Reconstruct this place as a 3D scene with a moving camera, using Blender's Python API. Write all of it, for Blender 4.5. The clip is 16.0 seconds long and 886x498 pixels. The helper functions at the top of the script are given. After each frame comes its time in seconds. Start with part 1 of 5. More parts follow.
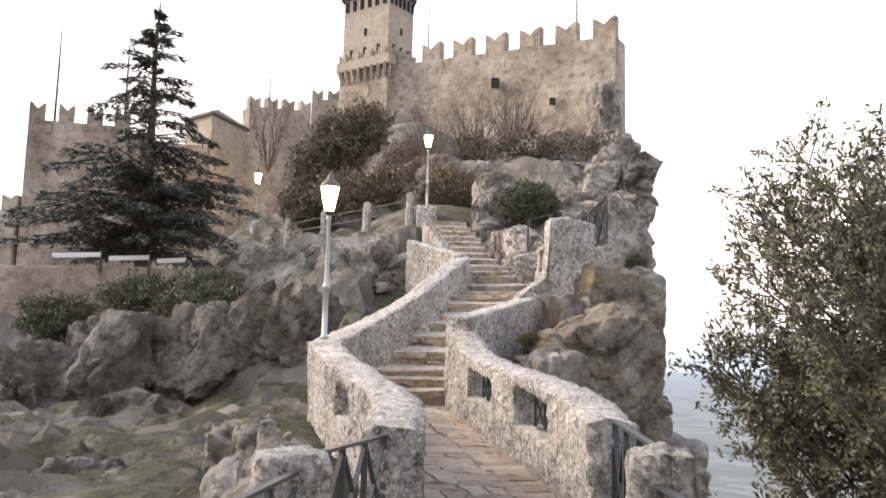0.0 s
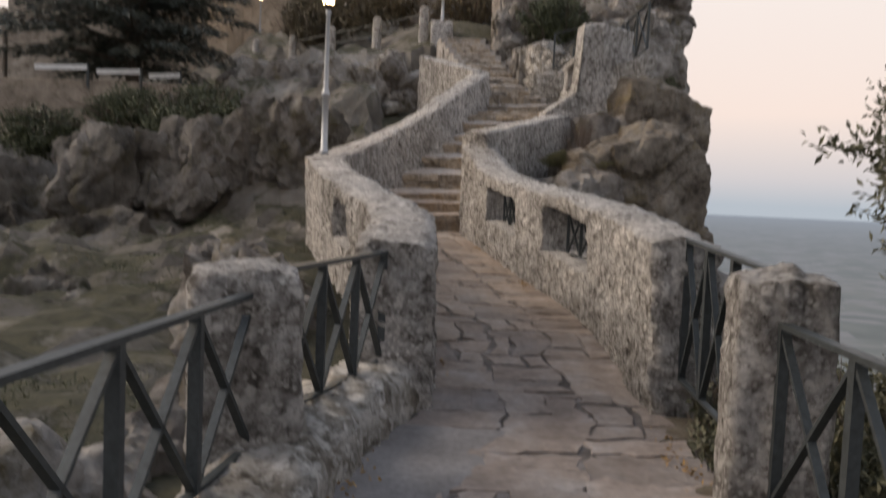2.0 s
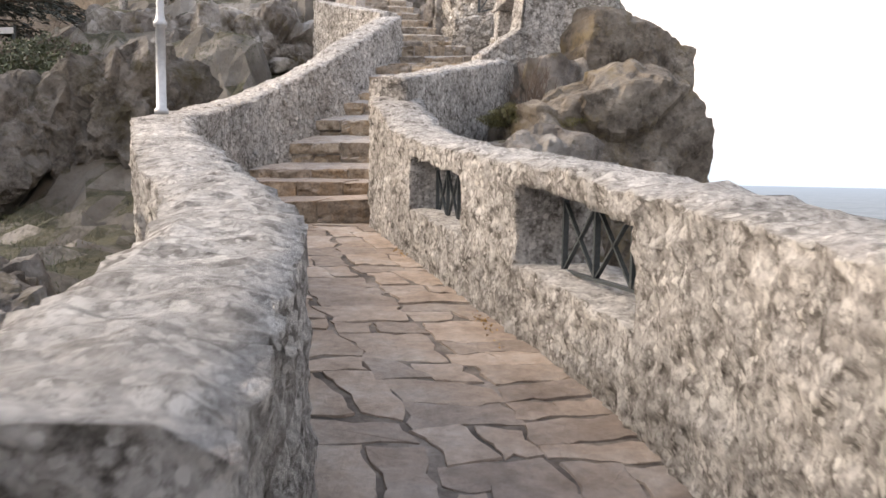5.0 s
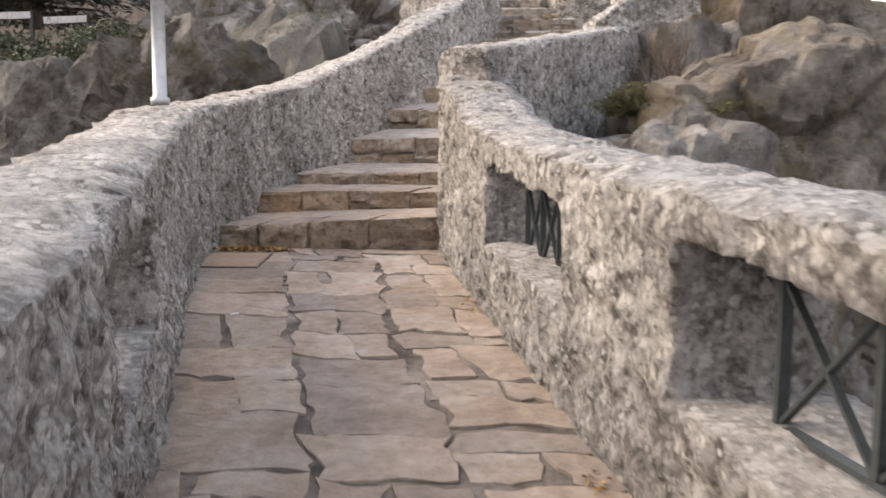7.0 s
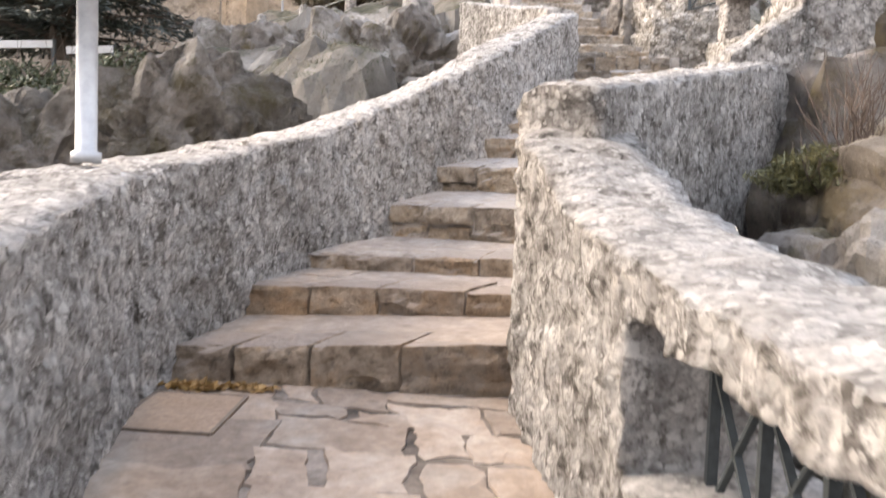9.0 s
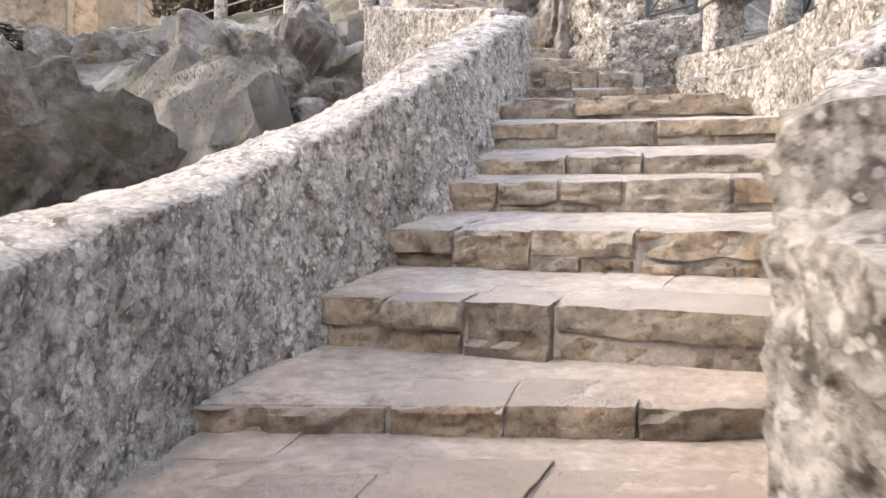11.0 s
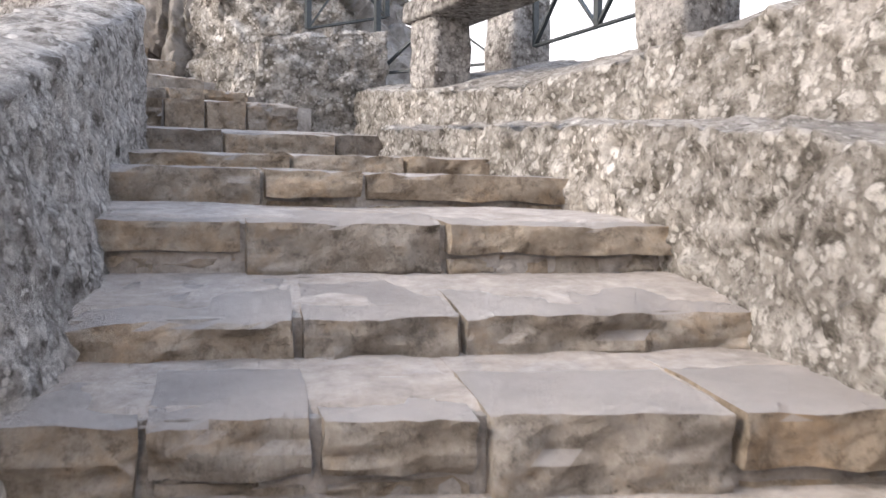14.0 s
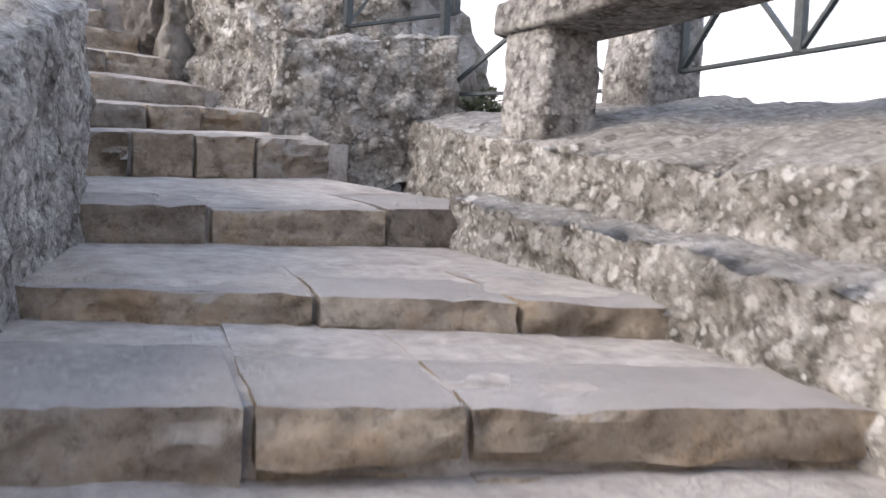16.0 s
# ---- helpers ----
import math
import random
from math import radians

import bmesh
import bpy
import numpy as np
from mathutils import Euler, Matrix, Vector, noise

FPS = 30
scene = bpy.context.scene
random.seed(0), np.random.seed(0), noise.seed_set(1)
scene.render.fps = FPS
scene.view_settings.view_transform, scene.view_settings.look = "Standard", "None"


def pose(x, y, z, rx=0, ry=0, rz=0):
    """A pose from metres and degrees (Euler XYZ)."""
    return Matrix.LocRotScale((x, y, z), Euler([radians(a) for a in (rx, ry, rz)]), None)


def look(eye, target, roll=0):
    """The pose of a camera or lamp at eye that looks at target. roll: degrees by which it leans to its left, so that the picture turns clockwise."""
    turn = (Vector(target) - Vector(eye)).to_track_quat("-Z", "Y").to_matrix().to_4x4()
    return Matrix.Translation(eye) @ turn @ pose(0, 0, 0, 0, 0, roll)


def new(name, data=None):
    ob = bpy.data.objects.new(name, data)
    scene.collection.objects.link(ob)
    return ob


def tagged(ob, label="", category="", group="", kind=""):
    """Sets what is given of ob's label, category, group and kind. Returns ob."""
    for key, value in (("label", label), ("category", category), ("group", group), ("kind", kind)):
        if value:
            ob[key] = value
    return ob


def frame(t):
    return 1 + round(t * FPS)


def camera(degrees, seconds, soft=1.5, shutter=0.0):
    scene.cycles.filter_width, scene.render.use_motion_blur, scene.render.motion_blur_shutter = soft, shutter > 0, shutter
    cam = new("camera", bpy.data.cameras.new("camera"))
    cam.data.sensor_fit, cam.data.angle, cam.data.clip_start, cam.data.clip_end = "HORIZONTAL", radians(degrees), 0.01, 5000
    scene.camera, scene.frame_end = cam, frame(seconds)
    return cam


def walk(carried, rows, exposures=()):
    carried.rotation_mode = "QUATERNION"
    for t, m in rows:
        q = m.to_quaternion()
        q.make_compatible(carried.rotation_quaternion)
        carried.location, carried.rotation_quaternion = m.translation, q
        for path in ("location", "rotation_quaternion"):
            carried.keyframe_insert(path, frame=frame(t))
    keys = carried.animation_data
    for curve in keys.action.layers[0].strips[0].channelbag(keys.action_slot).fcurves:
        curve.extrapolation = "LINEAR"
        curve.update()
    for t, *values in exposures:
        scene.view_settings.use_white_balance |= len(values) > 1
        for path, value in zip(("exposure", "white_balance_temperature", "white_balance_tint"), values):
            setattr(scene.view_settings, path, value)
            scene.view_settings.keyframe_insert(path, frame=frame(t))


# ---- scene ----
cam = camera(55.74, 16.0, soft=1.5, shutter=0.25)
# seconds, x, y, z, yaw, pitch, roll
PATH = [
    (0.0, -0.176, -1.151, 1.428, -1.00, 7.26, -1.28),
    (0.5, -0.175, -0.748, 1.426, -0.68, 10.57, -1.05),
    (1.0, -0.218, -0.386, 1.431, -0.39, 9.80, -0.39),
    (1.5, -0.180, 0.039, 1.343, 0.67, 6.78, -0.28),
    (2.0, -0.186, 0.547, 1.176, -0.18, -3.88, -2.41),
    (2.5, -0.257, 1.112, 1.123, -4.19, -14.99, -2.51),
    (3.0, -0.236, 1.675, 1.080, -4.50, -13.68, -1.85),
    (3.5, -0.246, 2.310, 1.074, -6.01, -13.47, -3.16),
    (4.0, -0.216, 2.923, 1.091, -8.39, -12.77, -1.34),
    (4.5, -0.148, 3.659, 1.152, -7.48, -6.17, -2.85),
    (4.7, -0.127, 3.945, 1.159, -7.21, -5.27, -1.89),
    (6.8, 0.289, 6.514, 1.265, -0.81, -6.50, -0.51),
    (7.0, 0.274, 6.744, 1.297, 1.20, -6.24, -0.43),
    (7.5, 0.208, 7.274, 1.363, 7.08, -5.91, -1.64),
    (8.0, 0.177, 7.876, 1.440, 10.32, -6.72, -3.19),
    (8.5, 0.158, 8.451, 1.479, 7.72, -7.57, -2.08),
    (9.0, 0.095, 9.053, 1.561, 4.73, -3.56, -2.06),
    (9.5, -0.058, 9.644, 1.666, 1.95, 2.14, -3.43),
    (9.7, -0.124, 9.885, 1.712, 0.74, 1.52, -2.29),
    (11.8, -0.818, 12.400, 1.918, -11.53, -4.39, -2.25),
    (12.0, -0.848, 12.588, 1.940, -14.73, -5.10, -2.38),
    (12.5, -0.847, 13.016, 2.009, -21.17, -4.00, -0.26),
    (13.0, -0.678, 13.565, 2.265, -25.43, -1.17, 1.00),
    (13.5, -0.494, 14.174, 2.423, -29.63, 0.78, -1.35),
    (14.0, -0.332, 14.675, 2.517, -32.52, -0.45, -0.16),
    (14.5, -0.144, 15.160, 2.651, -32.76, 0.24, -1.27),
    (15.0, -0.015, 15.682, 2.810, -32.84, -1.41, -1.39),
    (15.5, 0.185, 16.066, 2.910, -33.29, -0.43, -0.76),
    (16.0, 0.384, 16.449, 3.176, -30.87, -2.34, -2.68),
]
EXPOSURES = [(0.0, 1.6, 6900, 10), (0.2, 1.25, 6900, 10), (0.5, 0.45, 6600, 10), (1.0, 0.24, 6450, 10), (1.5, 0.25, 6650, 10), (2.1, 0.6, 7150, 10), (2.5, 1.32, 7400, 10), (3.0, 1.88, 7300, 10), (3.5, 1.9, 7000, 10), (4.0, 1.85, 6950, 10), (4.5, 1.6, 6950, 10),
             (7.0, 1.66, 6900, 10), (7.5, 2.04, 6950, 10), (8.0, 2.03, 6950, 10), (9.0, 2.18, 6800, 10), (9.7, 2.12, 6750, 10), (12.0, 2.22, 6600, 10), (12.6, 2.25, 6500, 10), (13.2, 2.0, 6350, 10), (14.0, 1.72, 6300, 10), (14.5, 1.4, 6250, 10), (15.0, 1.42, 6200, 10), (15.5, 1.62, 6150, 10), (16.0, 1.6, 6100, 10)]
walk(cam, [(t, pose(x, y, z, 90 + pitch, roll, yaw)) for t, x, y, z, yaw, pitch, roll in PATH], EXPOSURES)

# ---- world and light ----
SUN_AZIMUTH = radians(-75)     # the afterglow stands to the west, at the walker's left
world = bpy.data.worlds.new("dusk_sky")
scene.world = world
world.use_nodes = True
wn, wl = world.node_tree.nodes, world.node_tree.links
wn.clear()
w_out, w_bg = wn.new("ShaderNodeOutputWorld"), wn.new("ShaderNodeBackground")
sky = wn.new("ShaderNodeTexSky")
sky.sky_type, sky.sun_disc, sky.sun_elevation, sky.sun_rotation = "NISHITA", False, radians(4), SUN_AZIMUTH
sky.altitude, sky.dust_density = 700, 2.0
w_co, w_sep, w_ramp = wn.new("ShaderNodeTexCoord"), wn.new("ShaderNodeSeparateXYZ"), wn.new("ShaderNodeValToRGB")
w_mix, w_scale = wn.new("ShaderNodeMix"), wn.new("ShaderNodeVectorMath")
w_mix.data_type = "RGBA"
w_mix.inputs["Factor"].default_value = 0.86
w_scale.operation = "SCALE"
w_scale.inputs["Scale"].default_value = 0.10
ramp = w_ramp.color_ramp
ramp.elements[0].position, ramp.elements[0].color = 0.0, (0.40, 0.47, 0.57, 1)
ramp.elements[1].position, ramp.elements[1].color = 1.0, (0.46, 0.56, 0.78, 1)
for at, col in ((0.03, (0.55, 0.55, 0.62, 1)), (0.10, (0.80, 0.69, 0.68, 1)), (0.22, (0.80, 0.74, 0.75, 1)), (0.42, (0.66, 0.70, 0.80, 1))):
    e = ramp.elements.new(at)
    e.color = col
wl.new(w_co.outputs["Generated"], w_sep.inputs[0])
wl.new(w_sep.outputs["Z"], w_ramp.inputs[0])
wl.new(sky.outputs[0], w_scale.inputs[0])
wl.new(w_scale.outputs[0], w_mix.inputs["A"])
wl.new(w_ramp.outputs[0], w_mix.inputs["B"])
wl.new(w_mix.outputs["Result"], w_bg.inputs[0])
w_bg.inputs[1].default_value = 0.92
wl.new(w_bg.outputs[0], w_out.inputs[0])

sun_data = bpy.data.lights.new("sun", "SUN")
sun_data.energy, sun_data.angle, sun_data.color = 2.2, radians(35), (1.0, 0.86, 0.72)
sun = new("sun", sun_data)
sun.matrix_world = look((-30, 17, 20), (0, 10, 0))


# ---- materials ----
def nodes_of(name):
    m = bpy.data.materials.new(name)
    m.use_nodes = True
    return m, m.node_tree.nodes, m.node_tree.links, m.node_tree.nodes["Principled BSDF"]


def ramp_node(n, stops):
    r = n.new("ShaderNodeValToRGB")
    while len(r.color_ramp.elements) < len(stops):
        r.color_ramp.elements.new(0.5)
    for e, (p, c) in zip(r.color_ramp.elements, stops):
        e.position, e.color = p, (*c, 1)
    return r


def mixed(n, l, kind, fac, a, b):
    m = n.new("ShaderNodeMix")
    m.data_type, m.blend_type = "RGBA", kind
    for socket, v in ((m.inputs["Factor"], fac), (m.inputs["A"], a), (m.inputs["B"], b)):
        if isinstance(v, (int, float)):
            socket.default_value = v
        elif isinstance(v, tuple):
            socket.default_value = (*v, 1)
        else:
            l.new(v, socket)
    return m.outputs["Result"]


def noise_node(n, l, co, scale, detail=6.0, rough=0.6):
    t = n.new("ShaderNodeTexNoise")
    t.inputs["Scale"].default_value, t.inputs["Detail"].default_value, t.inputs["Roughness"].default_value = scale, detail, rough
    if co:
        l.new(co, t.inputs["Vector"])
    return t


def bump_node(n, l, height, strength, distance, below=None):
    b = n.new("ShaderNodeBump")
    b.inputs["Strength"].default_value, b.inputs["Distance"].default_value = strength, distance
    l.new(height, b.inputs["Height"])
    if below:
        l.new(below, b.inputs["Normal"])
    return b.outputs["Normal"]


def place(n):
    return n.new("ShaderNodeNewGeometry").outputs["Position"]


def stone_mat(name, stops, big=0.9, small=14.0, cells=0.0, cell_mix=0.35, bump=0.6, depth=0.02, vary=0.0, rough=0.9, lichen=None, pebbles=True, hues=None):
    """Weathered stone: blotches, grain and, where cells is set, pebbles bedded in mortar."""
    m, n, l, b = nodes_of(name)
    co = place(n)
    blotch = noise_node(n, l, co, big, 8, 0.62)
    col = ramp_node(n, stops)
    l.new(blotch.outputs[0], col.inputs[0])
    out = col.outputs[0]
    grain = noise_node(n, l, co, small, 8, 0.7)
    g = ramp_node(n, [(0.3, (0.62, 0.62, 0.62)), (0.7, (1.22, 1.22, 1.22))])
    l.new(grain.outputs[0], g.inputs[0])
    out = mixed(n, l, "MULTIPLY", 0.8, out, g.outputs[0])
    normal = bump_node(n, l, grain.outputs[0], bump, depth)
    if cells:
        for scale, keep, tone, lift in ((cells, 0.45, 0.72, 0.03), (cells * 2.2, 0.35, 0.64, 0.016)) if pebbles else ():
            warp = n.new("ShaderNodeVectorMath")
            warp.operation = "MULTIPLY_ADD"
            wob = noise_node(n, l, co, scale * 0.8, 4, 0.7)
            l.new(wob.outputs["Color"], warp.inputs[0])
            warp.inputs[1].default_value = (0.8 / scale, 0.8 / scale, 0.8 / scale)
            l.new(co, warp.inputs[2])
            v = n.new("ShaderNodeTexVoronoi")
            v.inputs["Scale"].default_value = scale
            l.new(warp.outputs[0], v.inputs["Vector"])
            sep = n.new("ShaderNodeSeparateColor")
            l.new(v.outputs["Color"], sep.inputs[0])
            pick = ramp_node(n, [(keep, (0, 0, 0)), (keep + 0.3, (1, 1, 1))])
            l.new(sep.outputs[0], pick.inputs[0])
            body = ramp_node(n, [(0.36, (1, 1, 1)), (0.50, (0, 0, 0))])
            l.new(v.outputs["Distance"], body.inputs[0])
            mask = mixed(n, l, "MULTIPLY", 1.0, pick.outputs[0], body.outputs[0])
            patch = noise_node(n, l, co, scale * 0.22, 5, 0.7)
            some = ramp_node(n, [(0.36, (0.2, 0.2, 0.2)), (0.54, (1, 1, 1))])
            l.new(patch.outputs[0], some.inputs[0])
            mask = mixed(n, l, "MULTIPLY", 1.0, mask, some.outputs[0])
            out = mixed(n, l, "MIX", mask, out, (tone, tone * 0.96, tone * 0.91))
            normal = bump_node(n, l, mask, 0.6, lift, normal)
        # Cavity shade put into the colour: pits go darker where the bump sinks.
        pits = noise_node(n, l, co, cells * 1.5, 9, 0.75)
        pr = ramp_node(n, [(0.36, (0.30, 0.28, 0.26)), (0.50, (1, 1, 1))])
        l.new(pits.outputs[0], pr.inputs[0])
        out = mixed(n, l, "MULTIPLY", cell_mix, out, pr.outputs[0])
        normal = bump_node(n, l, pits.outputs[0], 1.0, 0.035, normal)
    if lichen:
        big_n = noise_node(n, l, co, 2.3, 7, 0.7)
        r = ramp_node(n, [(0.52, (0, 0, 0)), (0.66, (1, 1, 1))])
        l.new(big_n.outputs[0], r.inputs[0])
        out = mixed(n, l, "MIX", r.outputs[0], out, lichen)
    if cells and pebbles:
        broad = noise_node(n, l, co, 1.3, 6, 0.65)
        br = ramp_node(n, [(0.36, (0.70, 0.69, 0.68)), (0.52, (1.0, 1.0, 1.0)), (0.66, (1.22, 1.21, 1.20))])
        l.new(broad.outputs[0], br.inputs[0])
        out = mixed(n, l, "MULTIPLY", 1.0, out, br.outputs[0])
    if vary:
        info = n.new("ShaderNodeObjectInfo")
        r = ramp_node(n, hues or [(0.0, (1 - vary, 1 - vary, 1 - vary)), (0.5, (1.0, 0.97, 0.93)), (1.0, (1 + vary, 1 + vary * 0.9, 1 + vary * 0.75))])
        l.new(info.outputs["Random"], r.inputs[0])
        out = mixed(n, l, "MULTIPLY", 1.0, out, r.outputs[0])
    l.new(out, b.inputs["Base Color"])
    l.new(normal, b.inputs["Normal"])
    b.inputs["Roughness"].default_value = rough
    b.inputs["Specular IOR Level"].default_value = 0.25
    return m


def top_tone(m, top, most=1.0):
    """Lays a second tone over the upward faces of a stone, on the steps the dusty worn tone of the tread."""
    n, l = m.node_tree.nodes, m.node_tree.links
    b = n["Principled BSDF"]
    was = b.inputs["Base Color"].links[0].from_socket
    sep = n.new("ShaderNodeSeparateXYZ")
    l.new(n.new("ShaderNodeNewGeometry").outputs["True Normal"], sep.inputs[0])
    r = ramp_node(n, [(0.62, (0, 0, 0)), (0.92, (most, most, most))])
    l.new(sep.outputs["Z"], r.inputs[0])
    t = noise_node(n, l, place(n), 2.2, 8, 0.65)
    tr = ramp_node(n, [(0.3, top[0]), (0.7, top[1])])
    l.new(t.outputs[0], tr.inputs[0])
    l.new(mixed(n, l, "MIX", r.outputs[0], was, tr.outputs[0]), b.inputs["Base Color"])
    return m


def paving_tone(m):
    """The flags turn from warm tan by the stair to lilac grey by the posts."""
    n, l = m.node_tree.nodes, m.node_tree.links
    b = n["Principled BSDF"]
    was = b.inputs["Base Color"].links[0].from_socket
    sep, rng_ = n.new("ShaderNodeSeparateXYZ"), n.new("ShaderNodeMapRange")
    l.new(place(n), sep.inputs[0])
    rng_.inputs["From Min"].default_value, rng_.inputs["From Max"].default_value = 8.5, 5.5
    l.new(sep.outputs["Y"], rng_.inputs[0])
    l.new(mixed(n, l, "MIX", rng_.outputs[0], was, mixed(n, l, "MULTIPLY", 1.0, was, (0.78, 0.83, 0.92))), b.inputs["Base Color"])
    return m


def stair_tone(m):
    """The lower treads have the path's warm tan, the upper ones are greyer."""
    n, l = m.node_tree.nodes, m.node_tree.links
    b = n["Principled BSDF"]
    was = b.inputs["Base Color"].links[0].from_socket
    sep, span = n.new("ShaderNodeSeparateXYZ"), n.new("ShaderNodeMapRange")
    l.new(place(n), sep.inputs[0])
    span.inputs["From Min"].default_value, span.inputs["From Max"].default_value = 15.6, 14.0
    l.new(sep.outputs["Y"], span.inputs[0])
    l.new(mixed(n, l, "MIX", span.outputs[0], was, mixed(n, l, "MULTIPLY", 1.0, was, (1.03, 0.93, 0.84))), b.inputs["Base Color"])
    return m


def plain_mat(name, col, rough=0.5, metal=0.0, grain=25.0, var=0.25, emit=0.0, emit_col=None):
    m, n, l, b = nodes_of(name)
    t = noise_node(n, l, place(n), grain, 5)
    r = ramp_node(n, [(0.3, tuple(c * (1 - var) for c in col)), (0.7, tuple(min(1, c * (1 + var)) for c in col))])
    l.new(t.outputs[0], r.inputs[0])
    l.new(r.outputs[0], b.inputs["Base Color"])
    b.inputs["Roughness"].default_value, b.inputs["Metallic"].default_value = rough, metal
    if emit:
        b.inputs["Emission Color"].default_value, b.inputs["Emission Strength"].default_value = (*emit_col, 1), emit
    return m


def leaf_mat(name, low, high, scale=3.0):
    """Leaves whose tone changes from leaf to leaf and from clump to clump."""
    m, n, l, b = nodes_of(name)
    t = noise_node(n, l, place(n), scale, 3)
    geo = n.new("ShaderNodeNewGeometry")
    add = n.new("ShaderNodeMath")
    add.operation = "MULTIPLY_ADD"
    l.new(geo.outputs["Random Per Island"], add.inputs[0])
    add.inputs[1].default_value = 0.6
    l.new(t.outputs[0], add.inputs[2])
    r = ramp_node(n, [(0.4, low), (1.1, high)])
    l.new(add.outputs[0], r.inputs[0])
    l.new(r.outputs[0], b.inputs["Base Color"])
    b.inputs["Roughness"].default_value = 0.6
    return m


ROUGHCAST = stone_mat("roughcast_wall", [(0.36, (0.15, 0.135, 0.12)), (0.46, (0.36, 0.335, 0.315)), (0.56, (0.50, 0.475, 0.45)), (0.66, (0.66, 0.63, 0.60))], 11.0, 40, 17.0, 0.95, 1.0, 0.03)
# Upward faces of the walls are mixed partly towards a lighter tone.
top_tone(ROUGHCAST, ((0.44, 0.42, 0.40), (0.74, 0.72, 0.70)), 0.28)
WALLTOP = stone_mat("weathered_wall_top", [(0.36, (0.20, 0.175, 0.145)), (0.46, (0.38, 0.35, 0.31)), (0.62, (0.60, 0.57, 0.53))], 6.0, 20, 10.0, 0.95, 1.0, 0.04)
PAVING = stone_mat("flagstone", [(0.3, (0.22, 0.168, 0.132)), (0.5, (0.32, 0.258, 0.212)), (0.7, (0.37, 0.325, 0.288))], 2.8, 15, 0, 0, 0.8, 0.025, 0.2, 0.8)
paving_tone(PAVING)
MORTAR = stone_mat("path_mortar", [(0.38, (0.055, 0.045, 0.038)), (0.52, (0.16, 0.132, 0.11)), (0.68, (0.30, 0.255, 0.22))], 2.3, 30, 0, 0, 0.7, 0.015)
paving_tone(MORTAR)
STEPHUES = [(0.0, (0.66, 0.64, 0.62)), (0.3, (0.95, 0.94, 0.93)), (0.55, (1.03, 0.97, 0.88)), (0.75, (0.95, 0.87, 0.77)), (1.0, (1.12, 1.10, 1.06))]
STEPSTONE = stone_mat("step_stone", [(0.28, (0.17, 0.14, 0.11)), (0.40, (0.34, 0.295, 0.25)), (0.52, (0.46, 0.415, 0.365)), (0.62, (0.46, 0.375, 0.29)), (0.75, (0.47, 0.43, 0.385))], 4.2, 18, 9.0, 0.7, 1.0, 0.06, 0.2, 0.92, None, False, STEPHUES)
top_tone(STEPSTONE, ((0.37, 0.335, 0.31), (0.51, 0.47, 0.44)))
stair_tone(STEPSTONE)
TREAD = stone_mat("tread_stone", [(0.3, (0.34, 0.305, 0.28)), (0.5, (0.40, 0.365, 0.34)), (0.7, (0.45, 0.415, 0.39))], 2.4, 12, 3.0, 0.3, 0.8, 0.03, 0.05, 0.88, None, False)
stair_tone(TREAD)
STEPMORTAR = stone_mat("step_mortar", [(0.3, (0.30, 0.265, 0.235)), (0.5, (0.42, 0.385, 0.355)), (0.7, (0.50, 0.465, 0.43))], 3.0, 22, 4.0, 0.5, 0.9, 0.03, pebbles=False)
stair_tone(STEPMORTAR)
ROCK = stone_mat("limestone_rock", [(0.28, (0.08, 0.07, 0.06)), (0.42, (0.22, 0.195, 0.175)), (0.55, (0.36, 0.335, 0.31)), (0.72, (0.50, 0.475, 0.445))], 0.9, 4.5, 1.1, 0.8, 1.0, 0.2, 0, 0.95, (0.12, 0.10, 0.06), False)
# ROCK's ramp with every stop darker, and moss-coloured patches over it.
DARKMOSSROCK = stone_mat("dark_mossy_rock", [(0.28, (0.04, 0.035, 0.027)), (0.42, (0.105, 0.092, 0.078)), (0.55, (0.20, 0.182, 0.16)), (0.72, (0.33, 0.31, 0.285))], 0.8, 5.0, 1.2, 0.85, 1.0, 0.2, 0, 0.95, (0.060, 0.060, 0.034), False)
SLOPEROCK = stone_mat("slope_rock", [(0.28, (0.05, 0.045, 0.038)), (0.42, (0.13, 0.118, 0.104)), (0.55, (0.225, 0.207, 0.19)), (0.72, (0.34, 0.318, 0.295))], 0.7, 6.0, 1.4, 0.85, 1.0, 0.22, 0, 0.95, (0.085, 0.075, 0.048), False)
STRATA = stone_mat("bedded_rock", [(0.3, (0.08, 0.065, 0.05)), (0.45, (0.17, 0.145, 0.12)), (0.6, (0.27, 0.235, 0.195)), (0.75, (0.38, 0.345, 0.30))], 1.6, 9, 2.2, 0.8, 1.0, 0.1, 0, 0.95, (0.20, 0.16, 0.10), False)
CONGLOMERATE = stone_mat("pebbly_masonry", [(0.36, (0.14, 0.125, 0.105)), (0.46, (0.32, 0.295, 0.265)), (0.58, (0.46, 0.43, 0.395)), (0.68, (0.62, 0.595, 0.56))], 10.0, 36, 16.0, 0.95, 1.0, 0.03)
CASTLE = stone_mat("castle_masonry", [(0.3, (0.20, 0.165, 0.13)), (0.5, (0.33, 0.28, 0.23)), (0.7, (0.48, 0.415, 0.345))], 0.5, 2.6, 1.6, 0.75, 0.9, 0.12, pebbles=False)
TOWERSTONE = stone_mat("tower_ashlar", [(0.3, (0.30, 0.255, 0.21)), (0.7, (0.38, 0.33, 0.275))], 0.5, 3.0, 0, 0, 0.4, 0.03)
ROOFTILE = plain_mat("roof_tiles", (0.11, 0.085, 0.07), 0.85, 0, 4)
IRON = plain_mat("painted_iron", (0.045, 0.052, 0.055), 0.5, 0.4, 40, 0.3)
